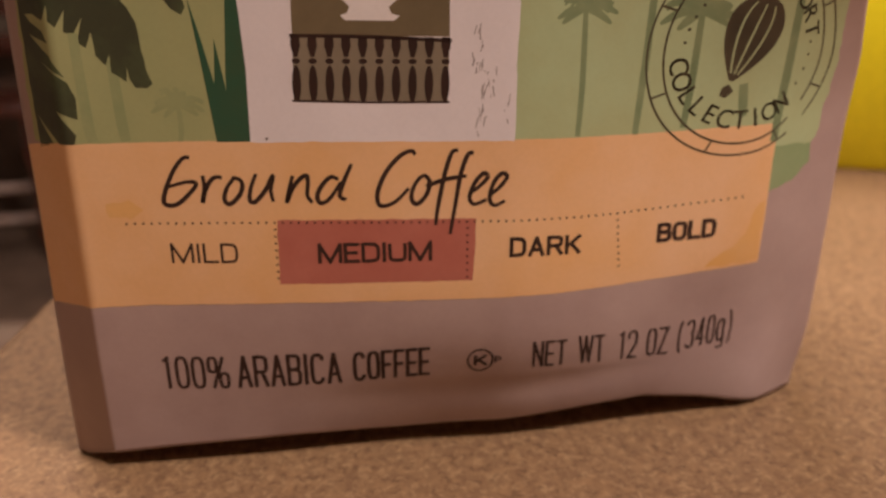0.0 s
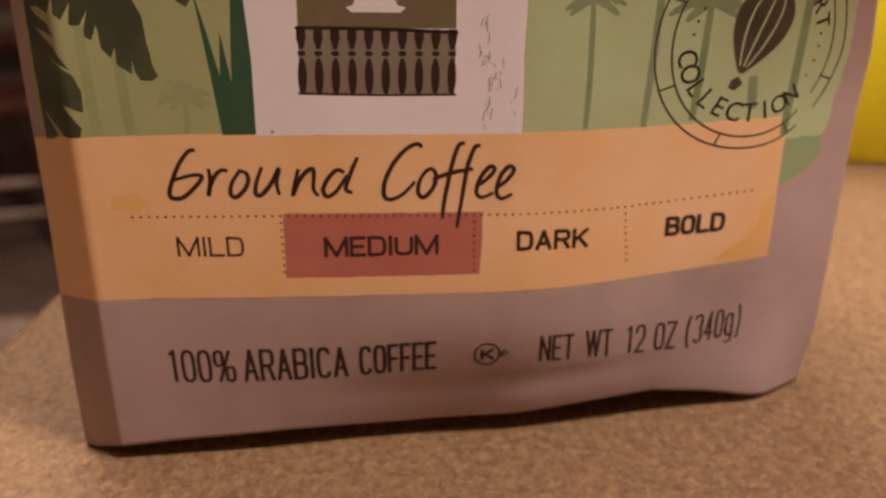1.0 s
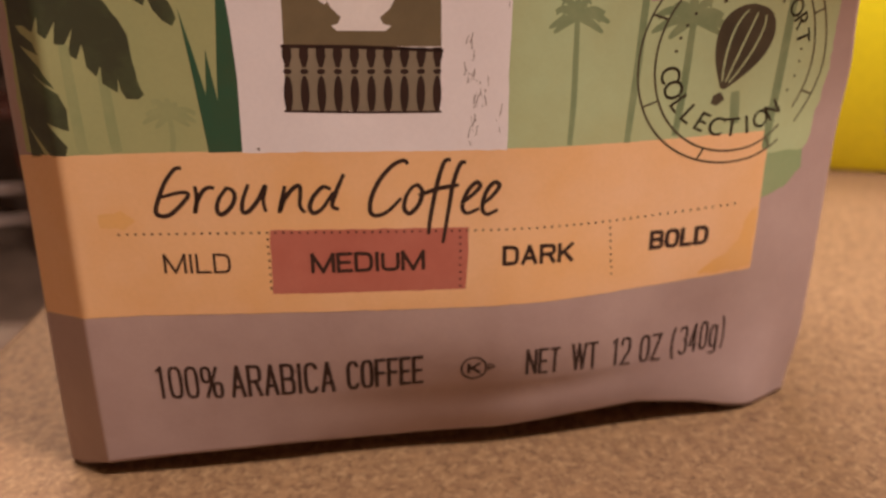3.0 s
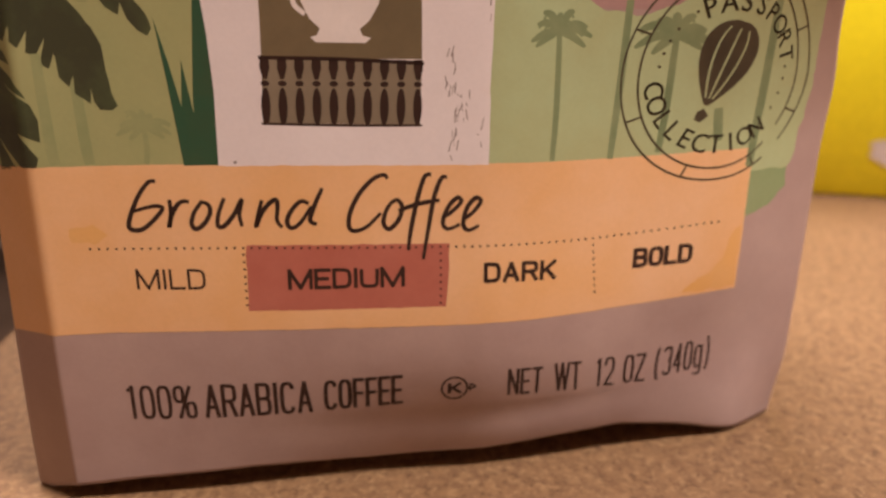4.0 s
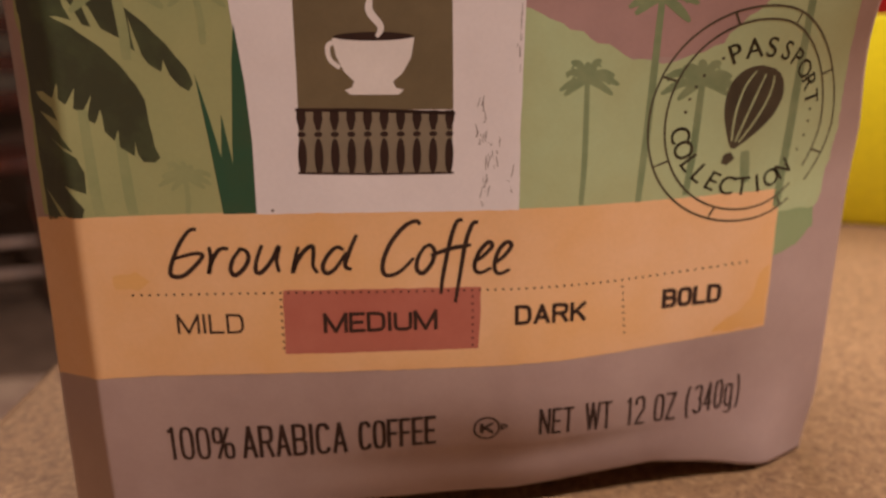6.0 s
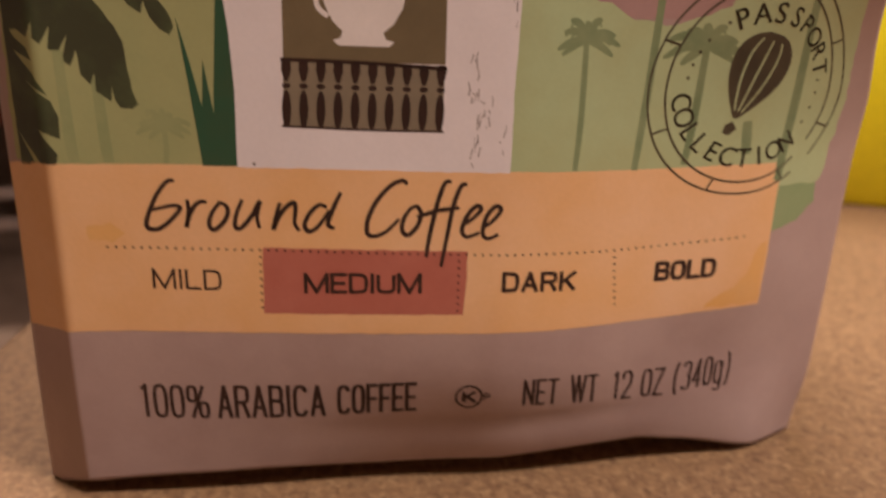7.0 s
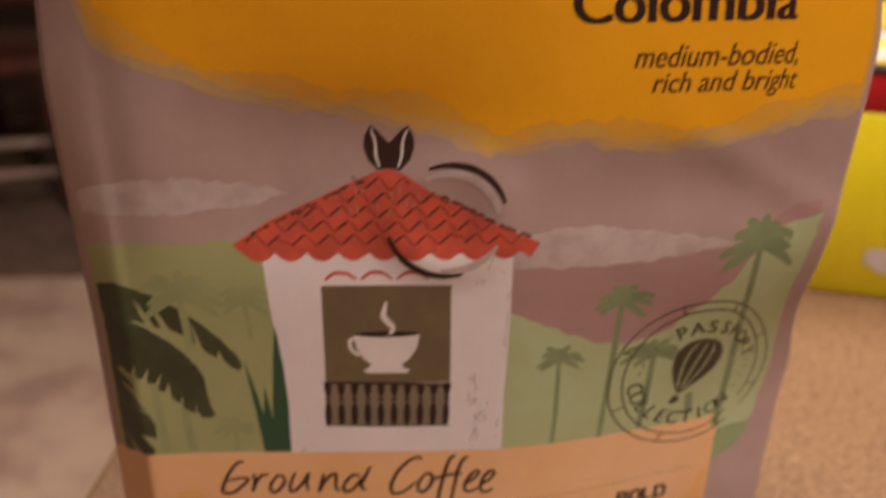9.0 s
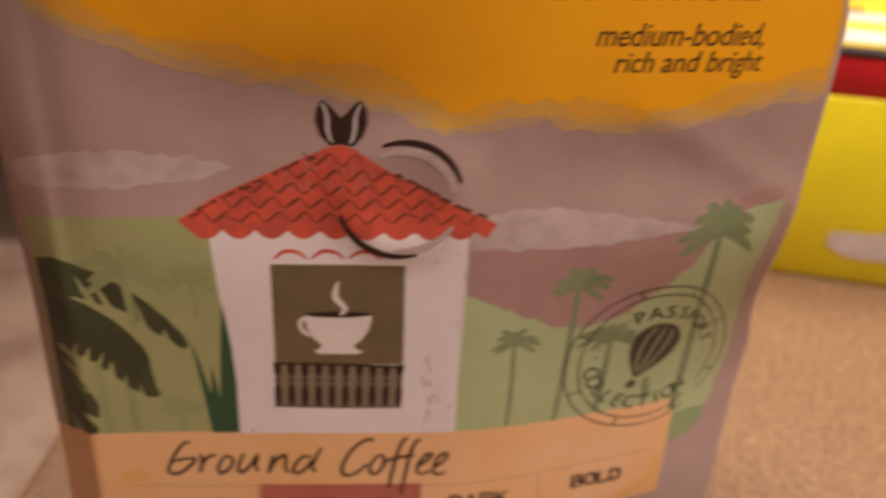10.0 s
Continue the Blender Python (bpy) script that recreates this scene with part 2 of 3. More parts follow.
part("lid_stripe", block(-0.058, BW - 0.003, 0.037, 0.052, 0.0926, 0.0929), WHITEPRINT, carton, "whitish stripe", smooth=False)
for i in range(5):
    part("lid_mark", block(0.002 + i * 0.03, 0.021 + i * 0.03, 0.056, 0.062, 0.0926, 0.0929), OLIVE, carton, "dark printed bar", smooth=False)
# white cloud-shaped print on the front
bm = bmesh.new()
ring = []
for k in range(40):
    a = k * math.tau / 40
    r = 1 + 0.07 * math.sin(5 * a + 1) + 0.05 * math.sin(8 * a)
    ring.append(bm.verts.new((0.045 + 0.030 * r * math.cos(a), -0.0004, 0.0170 + 0.0066 * r * math.sin(a))))
bm.faces.new(ring)
part("white_print", bm, WHITEPRINT, carton, "whitish oval print", smooth=False)


# ---- the coffee bag ----
U0, U1, VTOP, DEPTH = -66.0, 71.0, 205.0, 74.0


def step(a, b, x):
    t = min(1.0, max(0.0, (x - a) / (b - a)))
    return t * t * (3 - 2 * t)


def hump(u, v, cu, cv, ru, rv):
    return math.exp(-((u - cu) / ru) ** 2 - ((v - cv) / rv) ** 2)


def sheet(u, v):
    """The front of the bag, in millimetres: u across, v up; y grows into the bag."""
    w = 1.0 - 0.72 * step(58, 104, v)
    y = 10.0 * max(0.0, (u - 8) / 44) ** 1.5 * w
    soft = step(70, 125, v)
    y += max(0.0, -58.6 - u) * 0.72 * (1 - soft) + 4.0 * soft * max(0.0, (-46 - u) / 20) ** 2
    y += (0.3 + 0.7 * step(-40, 0, u) + 3.2 * hump(u, 0, 2, 0, 36, 1)) * max(0.0, 1 - v / 25) ** 1.6 - 0.6 * hump(u, v, -4, 30, 40, 13) - 1.7 * hump(u, v, 58, 0, 8, 13)
    if v > 150:
        y += 22.0 * ((v - 150) / 55) ** 2
    # slack places and soft creases of the paper
    y -= 3.0 * hump(u, v, -16, 153, 40, 22) - 1.2 * hump(u, v, -22, 122, 26, 9)
    y += 1.1 * hump(u, v, -34, 110, 20, 10)
    y -= 1.1 * hump(u, v, -50, 118, 16, 16) - 0.9 * hump(u, v, 40, 112, 24, 9)
    y += 0.8 * hump(u, v, 48, 22, 14, 9) + 0.7 * hump(u, v, 12, 12, 26, 6)
    y -= 0.7 * hump(u, v, -15, 45, 26, 18)
    y -= 0.6 * math.exp(-((math.hypot(u + 1.6, v - 107.3) - 9.2) / 3.4) ** 2)
    y += 0.3 * math.exp(-((u + 56.5 - 0.03 * (v - 110)) / 2.2) ** 2) * step(84, 96, v) * (1 - step(128, 142, v))
    y -= 0.4 * math.exp(-((u * 0.5 + v - 140) / 3.5) ** 2) * step(30, 46, u)
    y += 0.32 * noise.noise(Vector((u * 0.033, v * 0.028, 1.7))) * step(-58.6, -50, u)
    z = v
    if v < 15:
        zb = float(np.interp(u, (-64, -59, -49, -30, -10, 10, 24, 36, 45, 52, 60, 66), (0.6, 3.0, 3.8, 4.3, 3.8, 4.3, 5.4, 6.0, 4.2, 2.4, 0.9, 0.5)))
        z = zb + v / 15 * (15 - zb)
    # the right flank swings in above the filled part
    x = u + 2.5 * step(30, 54, u) * (1 - 0.75 * step(62, 112, v))
    if u > 50:
        x += (u - 50) * (-0.26 * step(52, 88, v) + 0.06 * step(88, 130, v) - 0.07 * (1 - step(0, 16, v)) - 0.35 * step(134, 165, v))
    if u > 50:
        x += (u - 50) / 21 * (-2.0 + 2.3 * step(52, 70, v) + 1.1 * step(80, 108, v) + 1.6 * step(140, 156, v))
    if u < -50:
        x += (u + 50) / 16 * (1.5 - 1.2 * step(0, 60, v) - 0.5 * step(60, 90, v) - 1.6 * step(128, 150, v))
    return Vector((x, y, z))


# the lines between which the sheet is flat
US = [U0, -65, -64, -62.6, -61.6, -60.6, -59.6, -59.0, -58.6, -58.2, -57.5] + [-56 + 2 * i for i in range(60)] + [64, 66, 68, 69.4, 70.4, U1]
VS = [0, 0.8, 1.6, 2.6, 4, 5.5, 7, 8.5, 10, 12, 14, 15] + [16 + 2 * i for i in range(94)] + [VTOP]
KNOTS = {}


def knot(i, j):
    if (i, j) not in KNOTS:
        KNOTS[i, j] = sheet(US[i], VS[j])
    return KNOTS[i, j]


FACING = {}


def facing(i, j):
    if (i, j) not in FACING:
        u, v = US[i], VS[j]
        FACING[i, j] = (sheet(u + 0.8, v) - sheet(u - 0.8, v)).cross(sheet(u, v + 0.8) - sheet(u, max(0, v - 0.8))).normalized()
    return FACING[i, j]


def on_sheet(u, v, lift):
    i = max(0, min(len(US) - 2, int(np.searchsorted(US, u, "right")) - 1))
    j = max(0, min(len(VS) - 2, int(np.searchsorted(VS, v, "right")) - 1))
    a, b = (u - US[i]) / (US[i + 1] - US[i]), (v - VS[j]) / (VS[j + 1] - VS[j])
    # each cell is folded from its lower left to its upper right corner
    if a >= b:
        p = knot(i, j) * (1 - a) + knot(i + 1, j) * (a - b) + knot(i + 1, j + 1) * b
    else:
        p = knot(i, j) * (1 - b) + knot(i, j + 1) * (b - a) + knot(i + 1, j + 1) * a
    n = (facing(i, j) * (1 - a) + facing(i + 1, j) * a) * (1 - b) + (facing(i, j + 1) * (1 - a) + facing(i + 1, j + 1) * a) * b
    return (p + n * lift) * 0.001, n.normalized()


bag = thing("coffee_bag", "tall mauve paper coffee bag printed with a tropical hut scene", "coffee bag")


def bag_body():
    bm = bmesh.new()
    rows = []
    for j, v in enumerate(VS):
        front = [knot(i, j) for i in range(len(US))]
        l, r = front[0], front[-1]
        close = 1 - step(150, VTOP, v)
        back_y = max(DEPTH * (1 - 0.02 * (1 - close)) * (0.25 + 0.75 * close), max(l.y, r.y) + 2.5)
        if v > 150:
            back_y = max(l.y, r.y) + 2.5 + (DEPTH - 20) * close
        zc = v if v > 6 else 0.6 + v * 0.9
        ring = [p for p in front]
        for k in range(1, 9):
            t = k / 9
            pleat = 7.0 * (1 - abs(2 * t - 1)) * step(20, 120, v)
            ring.append(Vector((r.x + 1.2 * math.sin(t * math.pi) - pleat, r.y + t * (back_y - r.y), r.z + (zc - r.z) * min(1, 3 * t))))
        for k in range(25):
            t = k / 24
            ring.append(Vector((r.x + (l.x - r.x) * t, back_y + 3 * math.sin(t * math.pi) * close, zc)))
        for k in range(1, 9):
            t = 1 - k / 9
            pleat = 7.0 * (1 - abs(2 * t - 1)) * step(20, 120, v)
            ring.append(Vector((l.x - 1.2 * math.sin(t * math.pi) + pleat, l.y + t * (back_y - l.y), l.z + (zc - l.z) * min(1, 3 * t))))
        rows.append([bm.verts.new(p * 0.001) for p in ring])
    n = len(rows[0])
    for a, b in zip(rows, rows[1:]):
        for k in range(n):
            bm.faces.new((a[k], a[(k + 1) % n], b[(k + 1) % n]))
            bm.faces.new((a[k], b[(k + 1) % n], b[k]))
    # the bottom sheet sags to rest on the worktop
    inner = [bm.verts.new((v.co.x * 0.8, 0.042 + (v.co.y - 0.042) * 0.55, 0.0004)) for v in rows[0]]
    for k in range(n):
        bm.faces.new((rows[0][(k + 1) % n], rows[0][k], inner[k], inner[(k + 1) % n]))
    bm.faces.new(inner[::-1])
    bm.faces.new(rows[-1])
    bmesh.ops.recalc_face_normals(bm, faces=bm.faces[:])
    return bm


part("body", bag_body(), PAPER, bag, "creased mauve paper")


# ---- print on the bag ----
LAYER = 0.004


# how far the filled bag pulls its print aside and up, in millimetres
PULL_U, PULL_V = (-64, -50, -25, 0, 25, 50, 64), (20, 40, 57, 76, 95, 142)
ASIDE = ((-2.0, -1.1, -0.2, 0.24, 0.15, -0.6, -1.3), (-1.74, -0.5, 0.34, 0.72, 0.6, -0.2, -1.0), (-0.97, 0.03, 0.78, 1.1, 0.95, 0.1, -0.65),
         (-0.15, 0.57, 1.25, 1.5, 1.3, 0.65, 0.0), (0.03, 0.68, 1.38, 1.72, 1.6, 1.4, 1.0), (0.83, 1.45, 2.18, 2.48, 2.4, 2.4, 2.4))
UPWARD = ((-1.0, 0.0, 0.0, 0.0, -0.1, -0.15, -0.14), (0.37, 0.77, 0.59, 0.39, 0.12, -0.13, -0.25), (1.3, 1.32, 1.0, 0.65, 0.25, -0.15, -0.38),
          (2.05, 1.84, 1.37, 0.9, 0.4, -0.1, -0.4), (1.75, 1.75, 1.83, 2.05, 2.1, 2.3, 2.5), (3.07, 2.91, 2.69, 2.44, 2.2, 2.0, 1.85))


def pulled(u, v):
    du = np.interp(v, PULL_V, [np.interp(u, PULL_U, row) for row in ASIDE])
    dv = np.interp(v, PULL_V, [np.interp(u, PULL_U, row) for row in UPWARD])
    return max(U0 + 0.1, min(U1 - 0.1, u + float(du))), v + float(dv)


def lay(name, bm, mat, layer, label="", parent=bag, grid=2.0, pull=False):
    """Cuts flat print (x, y = u, v in millimetres) to a grid and lays it on the bag's front."""
    if pull:
        for axis in (0, 1):
            span = [v.co[axis] for v in bm.verts]
            for c in range(math.floor(min(span) / 6) * 6 + 6, math.ceil(max(span)), 6):
                co, no = [0, 0, 0], [0, 0, 0]
                co[axis], no[axis] = c, 1
                bmesh.ops.bisect_plane(bm, geom=bm.verts[:] + bm.edges[:] + bm.faces[:], dist=0.002, plane_co=co, plane_no=no)
        for v in bm.verts:
            v.co.x, v.co.y = pulled(v.co.x, v.co.y)
    xs, ys = [v.co.x for v in bm.verts], [v.co.y for v in bm.verts]
    for axis, lo, hi in ((0, min(xs), max(xs)), (1, min(ys), max(ys))):
        cut = math.floor(lo / grid) * grid + grid
        cuts = []
        while cut < hi:
            cuts.append(cut)
            cut += grid
        if axis == 0:
            cuts += [c for c in (-65.0, -62.6, -61.6, -60.6, -59.6, -59.0, -58.6, -58.2, -57.5, 69.4, 70.4) if lo < c < hi]
        else:
            cuts += [c for c in (0.8, 1.6, 2.6, 4.0, 5.5, 7.0, 8.5, 15.0) if lo < c < hi]
        for c in cuts:
            co, no = [0, 0, 0], [0, 0, 0]
            co[axis], no[axis] = c, 1
            bmesh.ops.bisect_plane(bm, geom=bm.verts[:] + bm.edges[:] + bm.faces[:], dist=0.002, plane_co=co, plane_no=no)
    if max(xs) - min(xs) > 1.0:
        lo, hi = min(x - y for x, y in zip(xs, ys)), max(x - y for x, y in zip(xs, ys))
        for k in range(math.floor(lo / grid) + 1, math.ceil(hi / grid)):
            bmesh.ops.bisect_plane(bm, geom=bm.verts[:] + bm.edges[:] + bm.faces[:], dist=0.002, plane_co=(k * grid, 0, 0), plane_no=(0.7071, -0.7071, 0))
    bm.normal_update()
    for f in bm.faces:
        if f.normal.z < 0:
            f.normal_flip()
    normals = []
    for v in bm.verts:
        v.co, n = on_sheet(v.co.x, v.co.y, 0.008 + layer * LAYER + v.co.z)
        normals.append(n)
    ob = part(name, bm, mat, parent, label)
    ob.data.normals_split_custom_set_from_vertices(normals)
    return ob


def fill(*polys, bm=None):
    bm = bm or bmesh.new()
    for poly in polys:
        bm.faces.new([bm.verts.new((x, y, 0)) for x, y in poly])
    bmesh.ops.triangulate(bm, faces=bm.faces[:])
    return bm


def rough(poly, amp=0.3, pace=1.5, seed=0, closed=True):
    """The outline with a hand-painted, uneven edge."""
    out = []
    n = len(poly)
    for i in range(n if closed else n - 1):
        (x0, y0), (x1, y1) = poly[i], poly[(i + 1) % n]
        m = max(1, int(math.hypot(x1 - x0, y1 - y0) / pace))
        for k in range(m):
            x, y = x0 + (x1 - x0) * k / m, y0 + (y1 - y0) * k / m
            x += amp * noise.noise(Vector((x * 0.5, y * 0.5, seed))) + 0.6 * amp * noise.noise(Vector((x * 1.7, y * 1.7, seed + 9)))
            y += amp * noise.noise(Vector((x * 0.5, y * 0.5, seed + 40))) + 0.6 * amp * noise.noise(Vector((x * 1.7, y * 1.7, seed + 70)))
            out.append((max(U0 + 0.15, min(U1 - 0.1, x)), y))
    return out


def smooth_line(pts, steps=6):
    out = []
    for i in range(len(pts) - 1):
        p = [Vector(pts[max(0, min(len(pts) - 1, i + k))]) for k in (-1, 0, 1, 2)]
        for s in range(steps):
            t = s / steps
            out.append(0.5 * (2 * p[1] + (p[2] - p[0]) * t + (2 * p[0] - 5 * p[1] + 4 * p[2] - p[3]) * t * t + (3 * p[1] - p[0] - 3 * p[2] + p[3]) * t ** 3))
    out.append(Vector(pts[-1]))
    return out


STROKES = [0]


def stroke(bm, pts, width, taper=0.4, steps=6, curve=True):
    """A brush line of even or tapering width."""
    line = smooth_line(pts, steps) if curve and len(pts) > 2 else [Vector(p) for p in pts]
    STROKES[0] = (STROKES[0] + 1) % 18
    h = STROKES[0] * 0.0004
    last = None
    for i, p in enumerate(line):
        d = (line[min(i + 1, len(line) - 1)] - line[max(i - 1, 0)]).normalized()
        t = i / (len(line) - 1)
        w = width / 2 * (1 - taper + taper * math.sin(math.pi * min(1, max(0, 0.12 + 0.8 * t))))
        a, b = bm.verts.new((p.x - d.y * w, p.y + d.x * w, h)), bm.verts.new((p.x + d.y * w, p.y - d.x * w, h))
        if last:
            bm.faces.new((last[0], last[1], b, a))
        last = (a, b)
    return bm


def disc(bm, x, y, r, n=10, ry=None, h=0.0):
    bm.faces.new([bm.verts.new((x + r * math.cos(k * math.tau / n), y + (ry or r) * math.sin(k * math.tau / n), h)) for k in range(n)])


def letters(body, bold=0.0):
    """Built-in letters as flat faces, one unit high, from the origin; bold sets copies side by side."""
    data = bpy.data.curves.new("lettering", "FONT")
    data.body, data.size, data.resolution_u, data.fill_mode = body, 1.0, 5, "FRONT"
    ob = bpy.data.objects.new("lettering", data)
    scene.collection.objects.link(ob)
    me = bpy.data.meshes.new_from_object(ob.evaluated_get(bpy.context.evaluated_depsgraph_get()))
    bm = bmesh.new()
    for k, shift in enumerate((0.0,) if bold <= 0 else (-bold, 0.0, bold)):
        before = len(bm.verts)
        bm.from_mesh(me)
        bm.verts.ensure_lookup_table()
        for v in bm.verts[before:]:
            v.co.x += shift
            v.co.z = k * 0.001
    bpy.data.objects.remove(ob)
    bpy.data.curves.remove(data)
    bpy.data.meshes.remove(me)
    return bm


def words(name, body, u0, u1, v0, v1, mat=DARK, layer=5, bold=0.0, shear=0.0, label="", parent=bag):
    bm = letters(body, bold)
    for v in bm.verts:
        v.co.x += shear * v.co.y
    xs, ys = [v.co.x for v in bm.verts], [v.co.y for v in bm.verts]
    a, b, c, d = min(xs), max(xs), min(ys), max(ys)
    for v in bm.verts:
        v.co.x, v.co.y = u0 + (v.co.x - a) / (b - a) * (u1 - u0), v0 + (v.co.y - c) / (d - c) * (v1 - v0)
    return lay(name, bm, mat, layer, label, parent)


def arc_words(bm, body, cx, cy, r, mid, span, size, flip, bold=0.012):
    n = len(body)
    for i, ch in enumerate(body):
        a = radians(mid + (span * (0.5 - (i + 0.5) / n) if not flip else -span * (0.5 - (i + 0.5) / n)))
        g = letters(ch, bold)
        xs, ys = [v.co.x for v in g.verts], [v.co.y for v in g.verts]
        ox, h = (min(xs) + max(xs)) / 2, max(ys)
        turn = a - math.pi / 2 if not flip else a + math.pi / 2
        m = {}
        for v in g.verts:
            x, y = (v.co.x - ox) * size / 0.7 * 0.92, (v.co.y - h / 2) * size / h
            m[v] = bm.verts.new((cx + r * math.cos(a) + x * math.cos(turn) - y * math.sin(turn), cy + r * math.sin(a) + x * math.sin(turn) + y * math.cos(turn), 0.006))
        for f in g.faces:
            bm.faces.new([m[v] for v in f.verts])
        g.free()


# the landscape
lay("green_field", fill(rough([(-63.4, 57), (-64.2, 100.2), (-55, 101.4), (-46, 101.8), (-36, 101.6), (-30, 101), (-30, 57)], 0.5, seed=1)), GREEN, 1, "sage green printed hillside", pull=True)
lay("rose_hill", fill(rough([(7, 80), (7, 95.4), (20, 95.4), (32, 95.8), (44, 97.5), (53, 101.5), (60, 105.5), (66, 106), (66, 80)], 0.4, seed=2)), HILL, 1, "rose brown printed hill", pull=True)
lay("green_slope", fill(rough([(7, 56.5), (7, 87.5), (12, 85.4), (18, 83), (25, 79.8), (32, 79.2), (39, 82), (45, 87), (50, 93), (54, 98), (60, 102), (66.4, 103.5), (65.6, 90), (66, 78), (65.6, 66), (64.5, 54), (60, 50), (52, 49)], 0.6, seed=3)), GREENR, 2, "fresh green printed slope", pull=True)
lay("green_brush_mark", fill(rough([(52, 53.2), (63.5, 53.4), (64, 49.5), (60, 46.6), (54, 44.8), (52, 44.6)], 0.6, seed=4)), PATCH, 3, pull=True)
lay("cloud", fill(rough([(8, 95.6), (8, 101.5), (16.4, 103.1), (24, 103), (31, 101.8), (38, 100.8), (47, 98.9), (50, 98.4), (42, 97.4), (32, 95.7), (20, 95)], 0.6, 1.0, seed=5)), PALE, 3, "pale dabbed cloud", pull=True)
lay("cloud", fill(rough([(-63.8, 106.2), (-63.8, 110.4), (-56, 112.3), (-48, 112.9), (-38, 111.8), (-32, 110.7), (-30, 109.6), (-36, 108), (-49, 106.6)], 0.7, 1.0, seed=6)), PALE, 2, "pale dabbed cloud", pull=True)
EDGE = [(-60.6, 141), (-57.6, 134), (-50, 130.3), (-44, 128.6), (-38, 125.8), (-30, 124.4), (-20, 122.7), (-7, 119.8), (3, 116.2), (8, 116.4), (13, 117.8), (19, 118.2), (26, 116.6), (34, 116.2), (40, 117), (47, 118.2), (53, 119.4), (60, 121), (68.6, 121.8)]
for i, (rise, mat, label) in enumerate(((0.0, WASH3, "thin olive gold watercolour edge"), (1.5, WASH, "golden watercolour wash"), (3.2, WASH2, "golden watercolour wash"), (5.0, OCHRE, "deep golden yellow print"))):
    line = []
    for k in range(162):
        x = -60.4 + 0.8 * k
        y = float(np.interp(x, [e[0] for e in EDGE], [e[1] for e in EDGE])) + rise * (1 + 0.6 * noise.noise(Vector((x * 0.11, 3.3 + i, 0.5))))
        y += 1.1 * noise.noise(Vector((x * 0.3, 8.1 + i, 2))) + 0.35 * noise.noise(Vector((x * 0.9, 4.4 + i, 7)))
        line.append((x * (1 - 0.006 * i), y))
    bm = bmesh.new()
    low = [bm.verts.new((x, y, 0)) for x, y in line]
    top = [bm.verts.new((-51 + i + (119 - 1.4 * i) * k / 161, 190 - i, 0)) for k in range(162)]
    for k in range(161):
        bm.faces.new((low[k], low[k + 1], top[k + 1], top[k]))
    lay("golden_wash", bm, mat, 1 + i, label, pull=True)


def palm(name, u, v, base_u, base_v, size, seed, fronds=9, layer=3):
    rnd = random.Random(seed)
    bm = bmesh.new()
    stroke(bm, [(base_u, base_v), (base_u * 0.6 + u * 0.4 + 0.25, base_v * 0.6 + v * 0.4), (u, v)], size * 0.2, 0.25)
    for k in range(fronds):
        a = math.pi * (-0.2 + 1.4 * k / (fronds - 1)) + rnd.uniform(-0.15, 0.15)
        r = size * rnd.uniform(0.75, 1.1)
        side = math.cos(a)
        mid = (u + 0.5 * r * side, v + 0.45 * r * math.sin(a) + 0.06 * r)
        tip = (u + r * side, v + 0.72 * r * math.sin(a) - 0.16 * r * abs(side))
        stroke(bm, [(u, v), mid, tip], size * 0.24, 0.92, 5)
        for t in (0.5, 0.75):
            x, y = u + (tip[0] - u) * t, v + (tip[1] - v) * t + 0.1 * r
            stroke(bm, [(x, y), (x + 0.2 * r * side, y - 0.16 * r)], size * 0.12, 0.6)
    return lay(name, bm, PALM if u > 0 else FAINT, layer)


for i, spec in enumerate(((19.3, 77.6, 19.2, 58, 4.8), (30.2, 89.6, 29.0, 57.6, 6.2), (37.8, 76.6, 37.0, 58, 6.0), (54.6, 100.0, 53.4, 54, 9.4), (-48.6, 93.2, -48, 82, 7.4), (-37.6, 92.2, -37.0, 84, 5.0), (-41.6, 64.4, -41.8, 58.8, 4.0))):
    palm("palm_tree_print", *spec, seed=20 + i)
for u, top in ((-54.6, 75), (-49.8, 71), (46.6, 64.6)):
    bm = bmesh.new()
    stroke(bm, [(u, 59.0), (u - 0.3, 62), (u - 0.6, top)], 1.6, 0.2)
    lay("palm_trunk_print", bm, PALM if u > 0 else FAINT, 2)

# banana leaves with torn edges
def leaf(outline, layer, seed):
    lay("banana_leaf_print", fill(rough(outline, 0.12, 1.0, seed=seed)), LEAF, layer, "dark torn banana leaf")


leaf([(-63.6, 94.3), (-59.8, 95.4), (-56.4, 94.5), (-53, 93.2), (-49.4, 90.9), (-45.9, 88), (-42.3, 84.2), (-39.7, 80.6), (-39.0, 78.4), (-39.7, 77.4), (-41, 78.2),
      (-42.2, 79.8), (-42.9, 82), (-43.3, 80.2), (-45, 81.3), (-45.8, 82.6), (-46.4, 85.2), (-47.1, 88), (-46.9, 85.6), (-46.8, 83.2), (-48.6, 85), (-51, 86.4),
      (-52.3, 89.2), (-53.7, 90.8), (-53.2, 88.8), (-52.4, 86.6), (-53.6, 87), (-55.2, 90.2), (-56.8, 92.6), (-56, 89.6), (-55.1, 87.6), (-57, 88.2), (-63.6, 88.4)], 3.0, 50)
